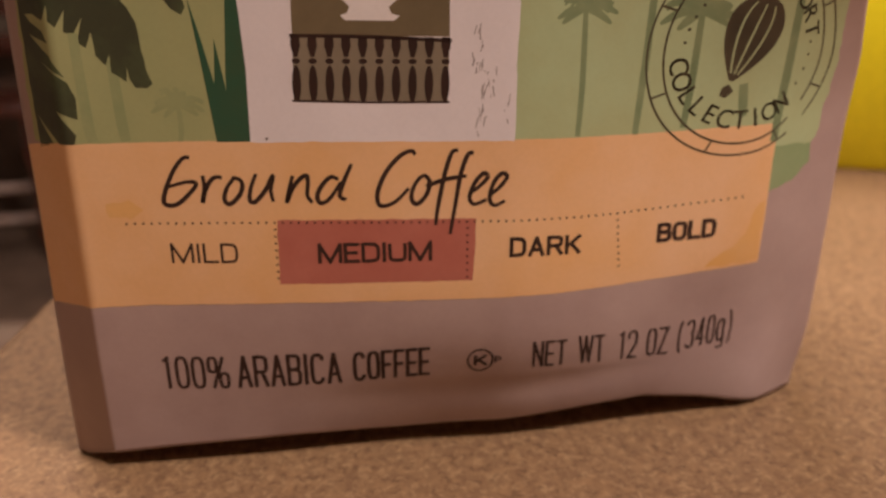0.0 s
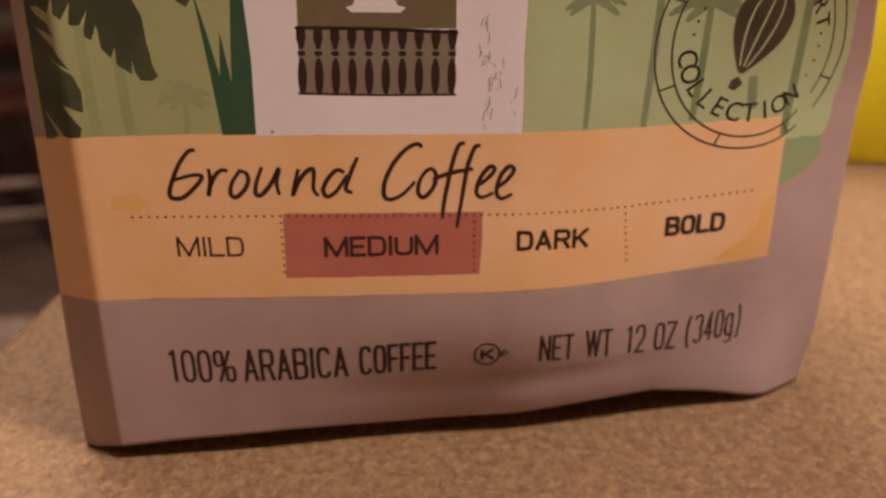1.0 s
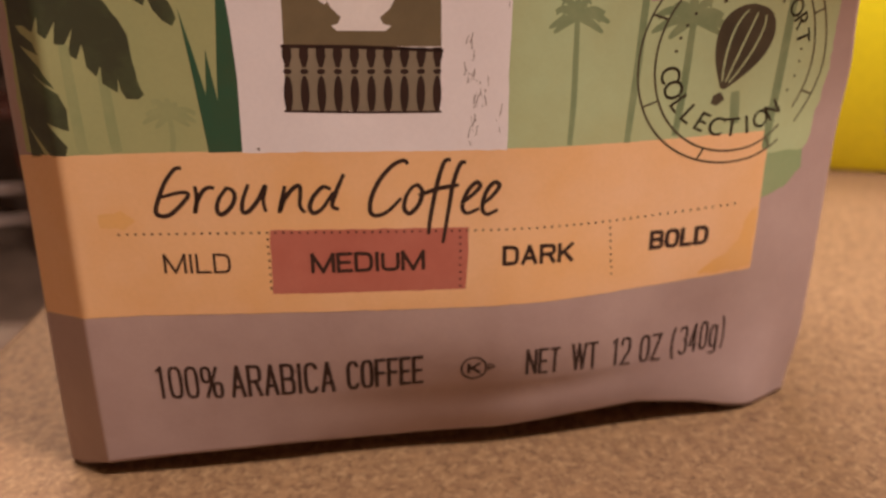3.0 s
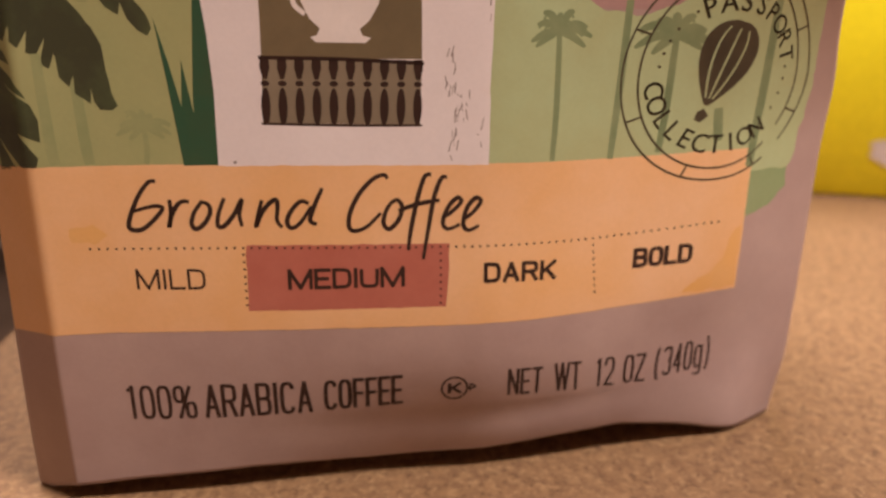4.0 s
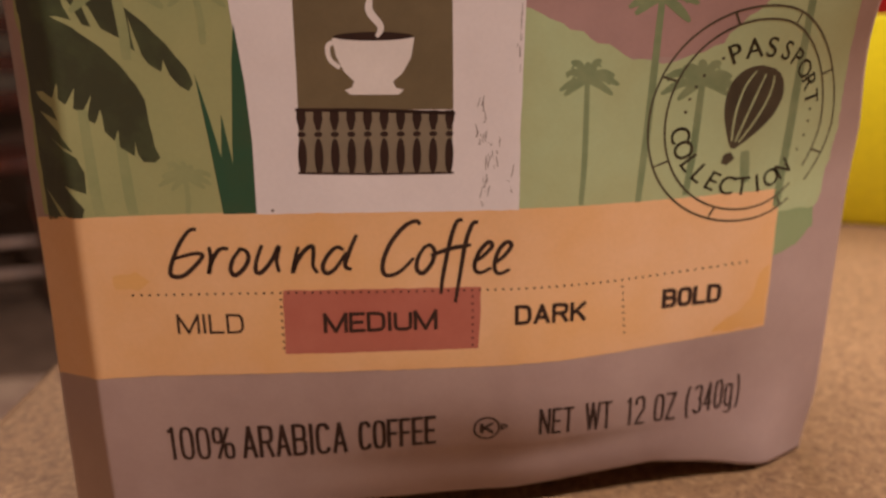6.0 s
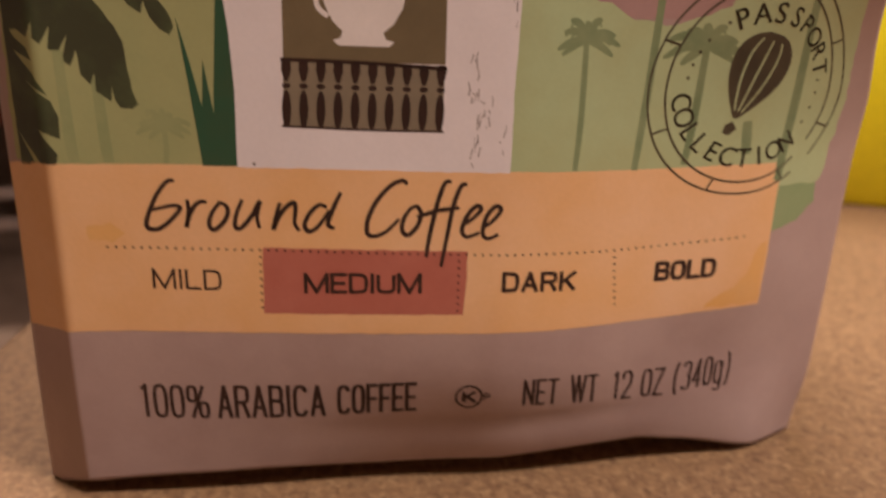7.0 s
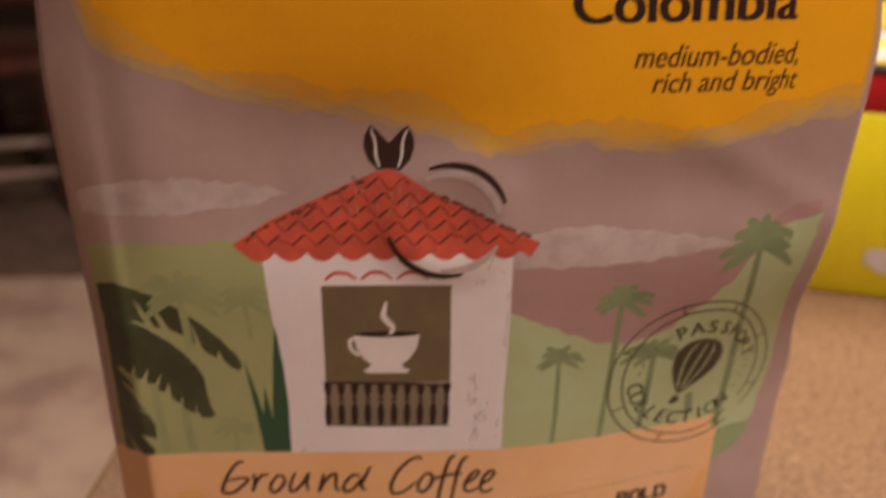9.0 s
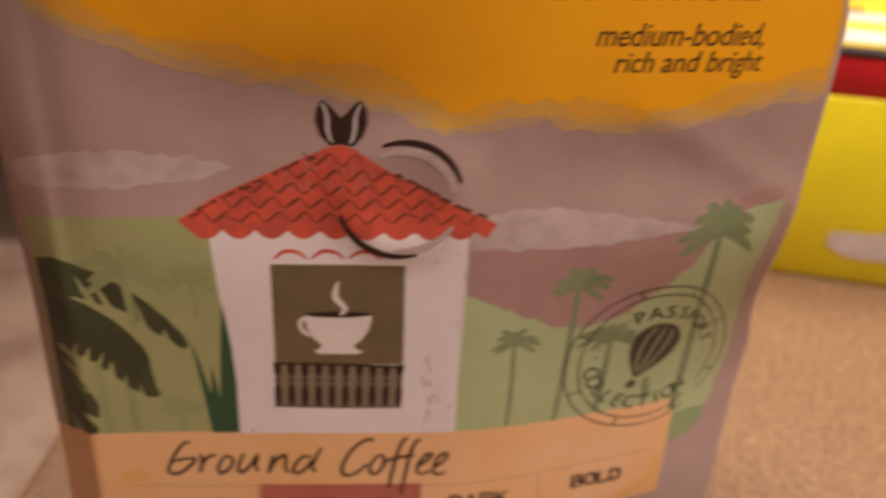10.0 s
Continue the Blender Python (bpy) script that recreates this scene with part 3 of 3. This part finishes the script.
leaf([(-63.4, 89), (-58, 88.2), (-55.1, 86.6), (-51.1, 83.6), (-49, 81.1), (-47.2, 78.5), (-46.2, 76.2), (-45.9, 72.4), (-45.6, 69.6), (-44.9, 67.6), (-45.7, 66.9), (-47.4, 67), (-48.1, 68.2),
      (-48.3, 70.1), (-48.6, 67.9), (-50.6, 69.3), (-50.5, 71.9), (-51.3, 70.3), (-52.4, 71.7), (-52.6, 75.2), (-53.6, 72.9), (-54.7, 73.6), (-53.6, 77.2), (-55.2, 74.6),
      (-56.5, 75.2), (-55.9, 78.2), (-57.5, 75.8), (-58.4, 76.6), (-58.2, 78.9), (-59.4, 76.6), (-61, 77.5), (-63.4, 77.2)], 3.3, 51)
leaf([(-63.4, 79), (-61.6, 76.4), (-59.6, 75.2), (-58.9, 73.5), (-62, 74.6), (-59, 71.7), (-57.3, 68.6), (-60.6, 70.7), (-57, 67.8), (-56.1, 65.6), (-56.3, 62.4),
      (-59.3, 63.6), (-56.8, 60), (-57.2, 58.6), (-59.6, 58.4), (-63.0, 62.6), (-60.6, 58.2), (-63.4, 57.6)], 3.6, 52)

# the hut
lay("hut_wall", fill(rough([(-35, 100.6), (-33.4, 80), (-32.2, 57.4), (8.1, 57.4), (7.8, 72), (8.0, 86), (7.8, 100.4)], 0.14, 1.5, seed=80)), WALLINK, 4, "whitewashed printed hut wall", pull=True)
for outline in ([(-38.7, 80), (-37.6, 70.4), (-36.4, 58.6), (-33.4, 58.6), (-35.9, 67.2), (-37.2, 73.6)], [(-35.4, 74), (-36.0, 66.6), (-35.4, 58.6), (-32.6, 58.6), (-34.3, 66.4)],
                [(-32.5, 87), (-33.2, 81.6), (-34.2, 69), (-34.6, 58.6), (-31.4, 58.6), (-31.2, 69.7), (-31.6, 78.2)]):
    lay("agave_blade_print", fill(outline), BLADE, 5 + 0.1 * len(outline) - 0.04 * (outline[0][0] + 39))
lay("hut_window", fill([(-25.3, 93.1), (-2.8, 92.8), (-2.5, 73), (-25.3, 73)]), OLIVE, 5, "olive brown window opening", pull=True)
lay("balcony_panel", fill([(-25.3, 73), (-2.5, 72.8), (-2.6, 63.5), (-25.4, 63.7)]), OLIVE2, 5, pull=True)
bm = bmesh.new()
stroke(bm, [(-25.7, 73), (-14, 72.9), (-2.2, 72.4)], 0.55, 0.1)
stroke(bm, [(-25.6, 63.6), (-14, 63.4), (-2.3, 63.4)], 0.35, 0.1)
lay("balcony_rail", bm, DARK, 6, pull=True)
for k in range(10):
    u = -24.9 + k * 2.43
    bm = fill([(u - 0.62, 72.9), (u + 0.62, 72.9), (u + 0.7, 71.6), (u + 0.28, 70), (u - 0.28, 70), (u - 0.7, 71.6)])
    disc(bm, u, 69.4, 0.62, 10, 0.42)
    disc(bm, u, 66.1, 0.66, 14, 2.75)
    lay("baluster_print", bm, DARK, 6.2, pull=True)
cup = bmesh.new()
cup.faces.new([cup.verts.new((x, y, 0)) for x, y in ((-20, 83.1), (-8.2, 83.1), (-8.7, 80.4), (-10, 78.2), (-11.6, 76.9), (-16.8, 76.9), (-18.4, 78.4), (-19.5, 80.6))])
cup.faces.new([cup.verts.new((x, y, 0.004)) for x, y in ((-17, 77.1), (-11.4, 77.1), (-11, 76.2), (-9.8, 75.9), (-10.6, 75.2), (-17.6, 75.2), (-18.4, 75.9), (-17.4, 76.2))])
stroke(cup, [(-19.6, 82.6), (-20.6, 82), (-20.4, 80.2), (-19, 79)], 0.7, 0.1)
cup_print = lay("coffee_cup_print", cup, CUPINK, 6, "white steaming cup", pull=True)
bm = bmesh.new()
disc(bm, -14.1, 83.3, 5.7, 24, 0.6)
lay("coffee_surface_print", bm, DARK, 7, parent=cup_print, pull=True)
bm = bmesh.new()
stroke(bm, [(-13.6, 83.2), (-13.0, 84.6), (-14.5, 86.6), (-14.5, 88), (-14.1, 89.8)], 1.1, 0.9)
lay("steam_print", bm, CUPINK, 7.4, parent=cup_print, pull=True)

# the tiled roof
roof_low = []
for k in range(65):
    u = -37.2 + (10.9 + 37.2) * k / 64
    roof_low.append((u, 99.4 - 1.7 * abs(math.sin((u + 37.2) / 5.2 * math.pi + 0.4)) ** 0.8))
tile_roof = lay("tile_roof", fill([(-39.6, 100.9), *roof_low, (12.4, 100.5), (6.7, 103.2), (-6, 109.9), (-11.4, 113.5), (-13.6, 114.1), (-15.8, 113.6), (-21.7, 110.8), (-33.9, 104.8)]), RED, 6, "red clay tile roof", pull=True)
for row in range(5):
    v = 101.6 + row * 2.5
    left, right = -39.6 + (v - 100.4) * 1.78, 12.4 - (v - 100.4) * 1.83
    bm = bmesh.new()
    pts = [(left + (right - left) * k / 60, v + 0.95 * math.sin((left + (right - left) * k / 60) / 4.1 * math.tau + row * 1.6)) for k in range(61)]
    pts = [p for p in pts if noise.noise(Vector((p[0] * 0.4, row * 2.0, 0))) > -0.33]
    for a in range(0, len(pts) - 6, 6):
        if math.dist(pts[a], pts[a + 6]) < 9:
            stroke(bm, pts[a:a + 7], 0.26, 0.5, 2)
    for k in range(int((right - left) / 4.1)):
        u = (math.floor(left / 4.1) + k + 1) * 4.1 - row * 1.6 / math.tau * 4.1
        if left + 1 < u < right - 2.2:
            stroke(bm, [(u - 0.9, v - 0.85), (u, v), (u + 1.1, v + 0.95)], 0.46, 0.75)
    lay("tile_line", bm, RIDGE, 7, parent=tile_roof, pull=True)
bm = bmesh.new()
rnd = random.Random(5)
for k in range(14):
    u = rnd.uniform(-22, -8)
    v = rnd.uniform(107, 111.5)
    stroke(bm, [(u, v), (u + rnd.uniform(-0.4, 0.4), v - rnd.uniform(0.8, 2))], 0.7, 0.5)
lay("roof_shade_print", bm, ROSE, 7.2, parent=tile_roof, pull=True)
bm = bmesh.new()
for a, b, n in (((-38.4, 101.2), (-18.5, 111.6), 15), ((11.2, 101.0), (-4.5, 108.8), 13)):
    for k in range(n):
        t = (k + rnd.uniform(0, 0.7)) / n
        u, v = a[0] + (b[0] - a[0]) * t, a[1] + (b[1] - a[1]) * t + rnd.uniform(-0.1, 0.3)
        d = rnd.uniform(0.5, 1.1) * (1 if b[0] > a[0] else -1)
        stroke(bm, [(u, v), (u + d * 0.8, v + 0.55), (u + d * 1.6, v + 0.45)], rnd.uniform(0.3, 0.7), 0.6)
lay("roof_edge_shade", bm, RIDGE, 7.3, parent=tile_roof, pull=True)
for k in range(3):
    u = -24.6 + k * 6.2
    bm = bmesh.new()
    stroke(bm, [(u, 94.1), (u + 1.4, 95.3), (u + 2.6, 95.5), (u + 4, 95.2), (u + 5.4, 94.1)], 0.75, 0.7)
    lay("small_tile_print", bm, RED, 6, pull=True)
for s in (-1, 1):
    c = -13.6
    lay("bean_sprout_print", fill([(c + s * 1.9, 113.9), (c + s * 3.4, 115.6), (c + s * 4.1, 117.8), (c + s * 3.9, 119.8), (c + s * 3.0, 121.5), (c + s * 1.9, 120.6), (c - s * 0.05, 118.4), (c - s * 0.05, 114.2)]), DARK, 7, pull=True)
    bm = bmesh.new()
    stroke(bm, [(c + s * 2.9, 120.8), (c + s * 2.2, 118.6), (c + s * 2.1, 116.4), (c + s * 1.5, 114.4)], 0.42, 0.6)
    lay("sprout_vein", bm, CUPINK, 8, pull=True)

# the round valve behind the paper: two painted slit shadows, highlights painted on its raised lip
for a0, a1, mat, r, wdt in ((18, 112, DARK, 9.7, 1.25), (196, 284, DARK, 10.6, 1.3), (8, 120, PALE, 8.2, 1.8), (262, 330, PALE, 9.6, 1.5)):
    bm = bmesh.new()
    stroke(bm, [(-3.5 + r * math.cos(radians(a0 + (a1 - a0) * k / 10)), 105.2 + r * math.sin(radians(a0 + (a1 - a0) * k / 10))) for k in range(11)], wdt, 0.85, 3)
    lay("valve_slit_shadow" if mat is DARK else "valve_lip_highlight", bm, mat, 9 if mat is DARK else 8.5, pull=True)

# scuffed marks on the whitewash
rnd = random.Random(11)
bm = bmesh.new()
for cu, cv, du, dv, n in ((2.3, 70.5, 1.3, 3.0, 12), (3.6, 65.8, 1.2, 2.4, 16), (2.4, 60, 0.8, 2.2, 8), (7.2, 84, 0.4, 6, 9), (4, 95, 2.5, 3, 7), (6.6, 62, 0.5, 3, 4)):
    for k in range(n):
        u, v = cu + rnd.uniform(-du, du), cv + rnd.uniform(-dv, dv)
        stroke(bm, [(u, v), (u + rnd.uniform(-0.4, 0.4), v + rnd.uniform(0.3, 1.7))], rnd.uniform(0.12, 0.34), 0.7)
disc(bm, -29.6, 57.9, 0.25)
tagged(lay("scuff_marks", bm, SCUFF, 5, pull=True), kind="stuff")

# the apricot banner
lay("banner", fill(rough([(U0 + 0.2, 56.2), (-59.2, 57.3), (-40, 57.6), (0, 57.6), (54.0, 57.4), (54.4, 44), (54.7, 31.4), (20, 31.2), (-20, 31.2), (-58.8, 31.3), (U0 + 0.2, 30.6)], 0.13, 2, seed=90)), BAND, 3.6, "apricot paper-tone banner", pull=True)
lay("ochre_stain", fill(rough([(43.5, 32.0), (46, 34.4), (48.6, 35.0), (50.4, 38), (52.4, 43), (54.0, 43.5), (54.2, 32.0)], 0.5, 1, seed=95)), STAIN, 4, pull=True)
lay("ochre_stain", fill(rough([(-53.5, 48.0), (-50.5, 48.6), (-48.6, 46.8), (-50.4, 45.6), (-53.2, 46.2)], 0.4, 0.8, seed=96)), STAIN, 4, pull=True)
lay("roast_swatch", fill(rough([(-28.6, 45.2), (2.3, 45.0), (2.4, 40), (2.1, 34.5), (-28.6, 34.5)], 0.12, 1, seed=91)), ROSE, 4, "brick rose swatch", pull=True)
bm = bmesh.new()
for k in range(80):
    u = -51.5 + k * 1.267
    disc(bm, u, float(np.interp(u, (-51.5, -28, 2, 26, 49), (45.8, 45.5, 44.9, 44.4, 44.6))), 0.2, 8)
lay("dotted_line", bm, DARK, 7)
for u, top in ((-28.7, 44.4), (1.8, 43.8), (27.2, 43.2)):
    bm = bmesh.new()
    for k in range(8):
        disc(bm, u + (0.12 * k if u > 20 else 0), top - k * 1.2, 0.2, 8)
    lay("dotted_divider", bm, DARK, 7)


# ---- plain sans capitals, as pen lines in a box one high ----
def bow(x0, x1, y0, y1, a0, a1, n=16, square=0.62):
    """A squared-off round between two angles, in degrees."""
    out = []
    for k in range(n + 1):
        c, d = math.cos(radians(a0 + (a1 - a0) * k / n)), math.sin(radians(a0 + (a1 - a0) * k / n))
        out.append(((x0 + x1) / 2 + (x1 - x0) / 2 * math.copysign(abs(c) ** square, c), (y0 + y1) / 2 + (y1 - y0) / 2 * math.copysign(abs(d) ** square, d)))
    return out


def pen_lines(ch):
    """The lines of a letter or figure; x and y from 0 to 1."""
    bar, foot, top = [(0, 0), (0, 1)], [(0, 0), (1, 0)], [(0, 1), (1, 1)]
    if ch in "0O":
        return [bow(0, 1, 0, 1, 90, 450, 28)]
    return {
        "1": [[(0.55, 0), (0.55, 1)], [(0.55, 0.97), (0.05, 0.9)]], "I": [[(0.5, 0), (0.5, 1)]], "L": [bar, foot],
        "2": [bow(0, 1, 0.45, 1, 180, -35, 14) + [(0.05, 0.02)], foot], "3": [bow(0, 1, 0.52, 1, 165, -85, 14), bow(0, 1, 0, 0.52, 85, -165, 14)],
        "4": [[(0.72, 0), (0.72, 1)], [(0.72, 0.98), (0, 0.25)], [(0, 0.25), (1, 0.25)]],
        "%": [bow(0, 0.42, 0.52, 1, 90, 450, 20), bow(0.58, 1, 0, 0.48, 90, 450, 20), [(0.2, 0), (0.78, 1)]],
        "A": [[(0, 0), (0.5, 1)], [(0.5, 1), (1, 0)], [(0.2, 0.3), (0.8, 0.3)]], "N": [bar, [(0, 1), (1, 0)], [(1, 0), (1, 1)]],
        "R": [bar, [(0, 1), (0.5, 1)] + bow(0.1, 1, 0.48, 1, 60, -60, 8) + [(0.5, 0.48), (0, 0.48)], [(0.6, 0.48), (1, 0)]],
        "B": [bar, [(0, 1), (0.5, 1)] + bow(0.1, 0.95, 0.52, 1, 60, -60, 8) + [(0.5, 0.52), (0, 0.52)], [(0.5, 0.52)] + bow(0.1, 1, 0, 0.52, 60, -60, 8) + [(0.5, 0), (0, 0)]],
        "D": [bar, [(0, 1), (0.35, 1)] + bow(-0.2, 1, 0, 1, 65, -65, 14) + [(0.35, 0), (0, 0)]], "C": [bow(0, 1, 0, 1, 28, 332, 22)],
        "E": [bar, foot, top, [(0, 0.5), (0.85, 0.5)]], "F": [bar, top, [(0, 0.5), (0.85, 0.5)]], "T": [[(0.5, 0), (0.5, 1)], top],
        "W": [[(0, 1), (0.25, 0)], [(0.25, 0), (0.5, 1)], [(0.5, 1), (0.75, 0)], [(0.75, 0), (1, 1)]], "Z": [top, foot, [(0, 0), (1, 1)]],
        "M": [bar, [(0, 1), (0.5, 0)], [(0.5, 0), (1, 1)], [(1, 0), (1, 1)]], "U": [[(0, 1), (0, 0.4)] + bow(0, 1, 0, 0.7, 180, 360, 12) + [(1, 0.4), (1, 1)]],
        "K": [bar, [(0, 0.35), (1, 1)], [(0.35, 0.58), (1, 0)]], "(": [bow(0, 2.4, -0.25, 1.15, 118, 242, 10, 1)], ")": [bow(-1.4, 1, -0.25, 1.15, 62, -62, 10, 1)],
        "g": [bow(0, 1, 0, 0.78, 90, 450, 20), [(1, 0.78), (1, -0.05)] + bow(0, 1, -0.28, 0.2, 0, -150, 8)],
    }[ch]


WIDTHS = {"I": 0.12, "1": 0.62, "M": 1.35, "W": 1.5, "%": 1.75, "(": 0.6, ")": 0.6, "L": 0.85, "E": 0.85, "F": 0.82, "T": 0.95}


def capitals(body, u0, u1, base0, base1, high, weight, gap=0.55, slope=0.0, layer=5):
    """A word of pen-line capitals from u0 to u1 on a base line that may climb."""
    total = sum(WIDTHS.get(ch, 1.0) for ch in body) + gap * (len(body) - 1)
    unit = (u1 - u0 - weight) / total
    bm, at = bmesh.new(), u0 + weight / 2
    for ch in body:
        wide = WIDTHS.get(ch, 1.0) * unit
        for line in pen_lines(ch):
            pts = []
            for x, y in line:
                u = at + x * wide
                h = weight / 2 + y * (high - weight)
                pts.append((u + slope * (h - high / 2), base0 + (base1 - base0) * (u - u0) / (u1 - u0) + h))
            if len(line) == 2:
                a, b = Vector(pts[0]), Vector(pts[1])
                d = (b - a).normalized() * weight * 0.42
                pts = [a - d, b + d]
            stroke(bm, pts, weight, 0.0, 1, False)
        at += wide + gap * unit
    return lay("lettering", bm, DARK, layer)


capitals("MILD", -45.3, -34.8, 39.0, 38.8, 3.4, 0.42, 0.34, layer=7)
capitals("MEDIUM", -22.2, -3.9, 38.4, 38.4, 3.5, 0.6, 0.32, layer=7)
capitals("DARK", 8.7, 20.9, 38.5, 38.0, 3.5, 0.66, 0.45, layer=7)
capitals("BOLD", 34.5, 44.6, 38.1, 37.7, 3.6, 0.74, 0.45, layer=7)
capitals("100%", -49.2, -38.2, 15.8, 15.4, 6.4, 0.58, 0.5)
capitals("ARABICA", -37.0, -19.4, 15.4, 15.4, 6.5, 0.66, 0.5)
capitals("COFFEE", -17.5, -4.3, 15.6, 16.2, 6.2, 0.66, 0.5)
capitals("NET", 13.5, 19.8, 16.6, 16.2, 5.7, 0.54, 0.5, -0.03)
capitals("WT", 21.9, 27.0, 16.1, 15.6, 6.1, 0.54, 0.4, -0.06)
capitals("12", 29.7, 33.3, 15.6, 15.3, 6.1, 0.5, 0.5, -0.04)
capitals("OZ", 34.9, 38.9, 15.3, 15.0, 5.9, 0.5, 0.5, -0.02)
capitals("(340g)", 40.5, 50.5, 15.2, 15.9, 6.0, 0.46, 0.62, 0.0)
bm = bmesh.new()
stroke(bm, [(4.35 + 2.15 * math.cos(k * math.tau / 24), 19.1 + 2.3 * math.sin(k * math.tau / 24)) for k in range(25)], 0.36, 0.0, 2)
stroke(bm, [(3.5, 18.0), (3.5, 20.2)], 0.62, 0.0)
stroke(bm, [(3.7, 19.0), (5.4, 20.2)], 0.55, 0.0)
stroke(bm, [(4.0, 19.2), (5.5, 18.0)], 0.6, 0.0)
stroke(bm, [(7.0, 18.4), (7.0, 19.8), (7.9, 19.3), (7.1, 18.9)], 0.3, 0.0)
lay("round_mark", bm, DARK, 5)


# the brush script, letter by letter, in tenths of a millimetre
def script_letter(*pts):
    bm = bmesh.new()
    stroke(bm, [(-45 + x * 0.1, 47 + y * 0.1) for x, y in pts], 0.74, 0.4, 8)
    lay("script_stroke", bm, DARK, 7)


script_letter((42, 93), (31, 91), (15, 71), (1, 42), (-4, 24), (2, 17), (17, 19), (36, 35), (48, 51), (34, 54), (2, 46))
script_letter((59, 64), (60, 44), (55, 20), (60, 38), (70, 55), (79, 61), (88, 60))
script_letter((106, 59), (94, 43), (89, 25), (96, 17), (110, 28), (118, 44), (115, 56), (103, 60))
script_letter((140, 65), (130, 40), (128, 22), (137, 21), (153, 39), (166, 62), (161, 39), (164, 20))
script_letter((196, 61), (190, 41), (185, 19), (193, 38), (206, 55), (217, 61), (219, 50), (217, 29), (224, 17))
script_letter((266, 54), (254, 58), (239, 43), (232, 26), (238, 16), (252, 24), (270, 50))
script_letter((287, 78), (275, 52), (267, 28), (277, 21))
script_letter((386, 91), (380, 97), (363, 90), (342, 67), (328, 38), (326, 16), (335, 9), (354, 16), (375, 37))
script_letter((394, 56), (383, 40), (379, 20), (388, 11), (402, 25), (408, 45), (401, 57), (392, 53))
script_letter((453, 96), (443, 93), (433, 64), (424, 23), (419, -5), (417, -25))
script_letter((477, 91), (468, 89), (457, 59), (449, 13), (440, -41))
script_letter((402, 40), (433, 50), (466, 55))
script_letter((470, 26), (484, 35), (499, 51), (493, 58), (479, 43), (471, 19), (479, 8), (498, 15))
script_letter((504, 23), (518, 34), (530, 51), (522, 57), (509, 42), (503, 16), (511, 5), (528, 12))

# the words on the golden print
words("lettering", "Colombia", 16.4, 53.2, 140.1, 146.6, layer=6, shear=-0.07, bold=0.034)
words("lettering", "medium-bodied,", 27.2, 54.7, 132.4, 136.6, layer=6, shear=0.2, bold=0.012)
words("lettering", "rich and bright", 30.6, 55.4, 127.7, 132.2, layer=6, shear=0.2, bold=0.012)

# the round stamp, a little taller than wide
SU, SV = 46.8, 70.2


def stamp_point(a, rx, ry):
    return (SU + rx * math.cos(radians(a)), SV + ry * math.sin(radians(a)))


bm = bmesh.new()
for rx, ry, gap in ((17.0, 17.8, 312), (14.2, 15.8, 318)):
    stroke(bm, [stamp_point(gap + 5 + k * 352 / 60, rx, ry) for k in range(60)], 0.34, 0.0, 2)
for a in (24, 70, 108, 155, 203, 250, 296, 335):
    stroke(bm, [stamp_point(a, 14.2, 15.8), stamp_point(a, 17.0, 17.8)], 0.34, 0.0)
lay("stamp_ring", bm, STAMP, 7)
bm = bmesh.new()
arc_words(bm, "PASSPORT", SU, SV, 11.5, 63, 113, 3.1, False)
arc_words(bm, "COLLECTION", SU, SV, 11.7, 248, 129, 3.1, True)
for a in (124, 142, 152, 162, 172, 3, -7, -19, -32, -48):
    disc(bm, *stamp_point(a, 11.2, 12.0), 0.26, 8)
lay("stamp_lettering", bm, STAMP, 7)
ax = Vector((0.30, 0.954))
cr = Vector((0.954, -0.30))
foot = Vector((43.8, 65.2))


def balloon_point(t, s):
    """t up the balloon from its neck, s from -1 to 1 across it: a narrow neck under a full round top."""
    w = 0.35 + 4.35 * math.sin(min(1, t / 0.68) * math.pi / 2) ** 0.95 if t < 0.68 else 4.7 * math.sqrt(max(0.0, 1 - ((t - 0.68) / 0.33) ** 2))
    p = foot + ax * (13.9 * t) + cr * (w * s)
    return (p.x, p.y)


balloon = lay("balloon_print", fill([balloon_point(k / 24, -1) for k in range(25)] + [balloon_point(1 - k / 24, 1) for k in range(25)]), STAMP, 7)
for s in (-0.5, 0.0, 0.45):
    bm = bmesh.new()
    stroke(bm, [balloon_point(k / 12, s) for k in range(1, 12)], 0.32, 0.3, 3)
    lay("balloon_seam", bm, GREENR, 8, parent=balloon)
lay("balloon_basket", fill([(42.5, 64.2), (43.6, 64.7), (44.4, 63.4), (43.2, 62.4), (42.2, 62.9)]), STAMP, 7)
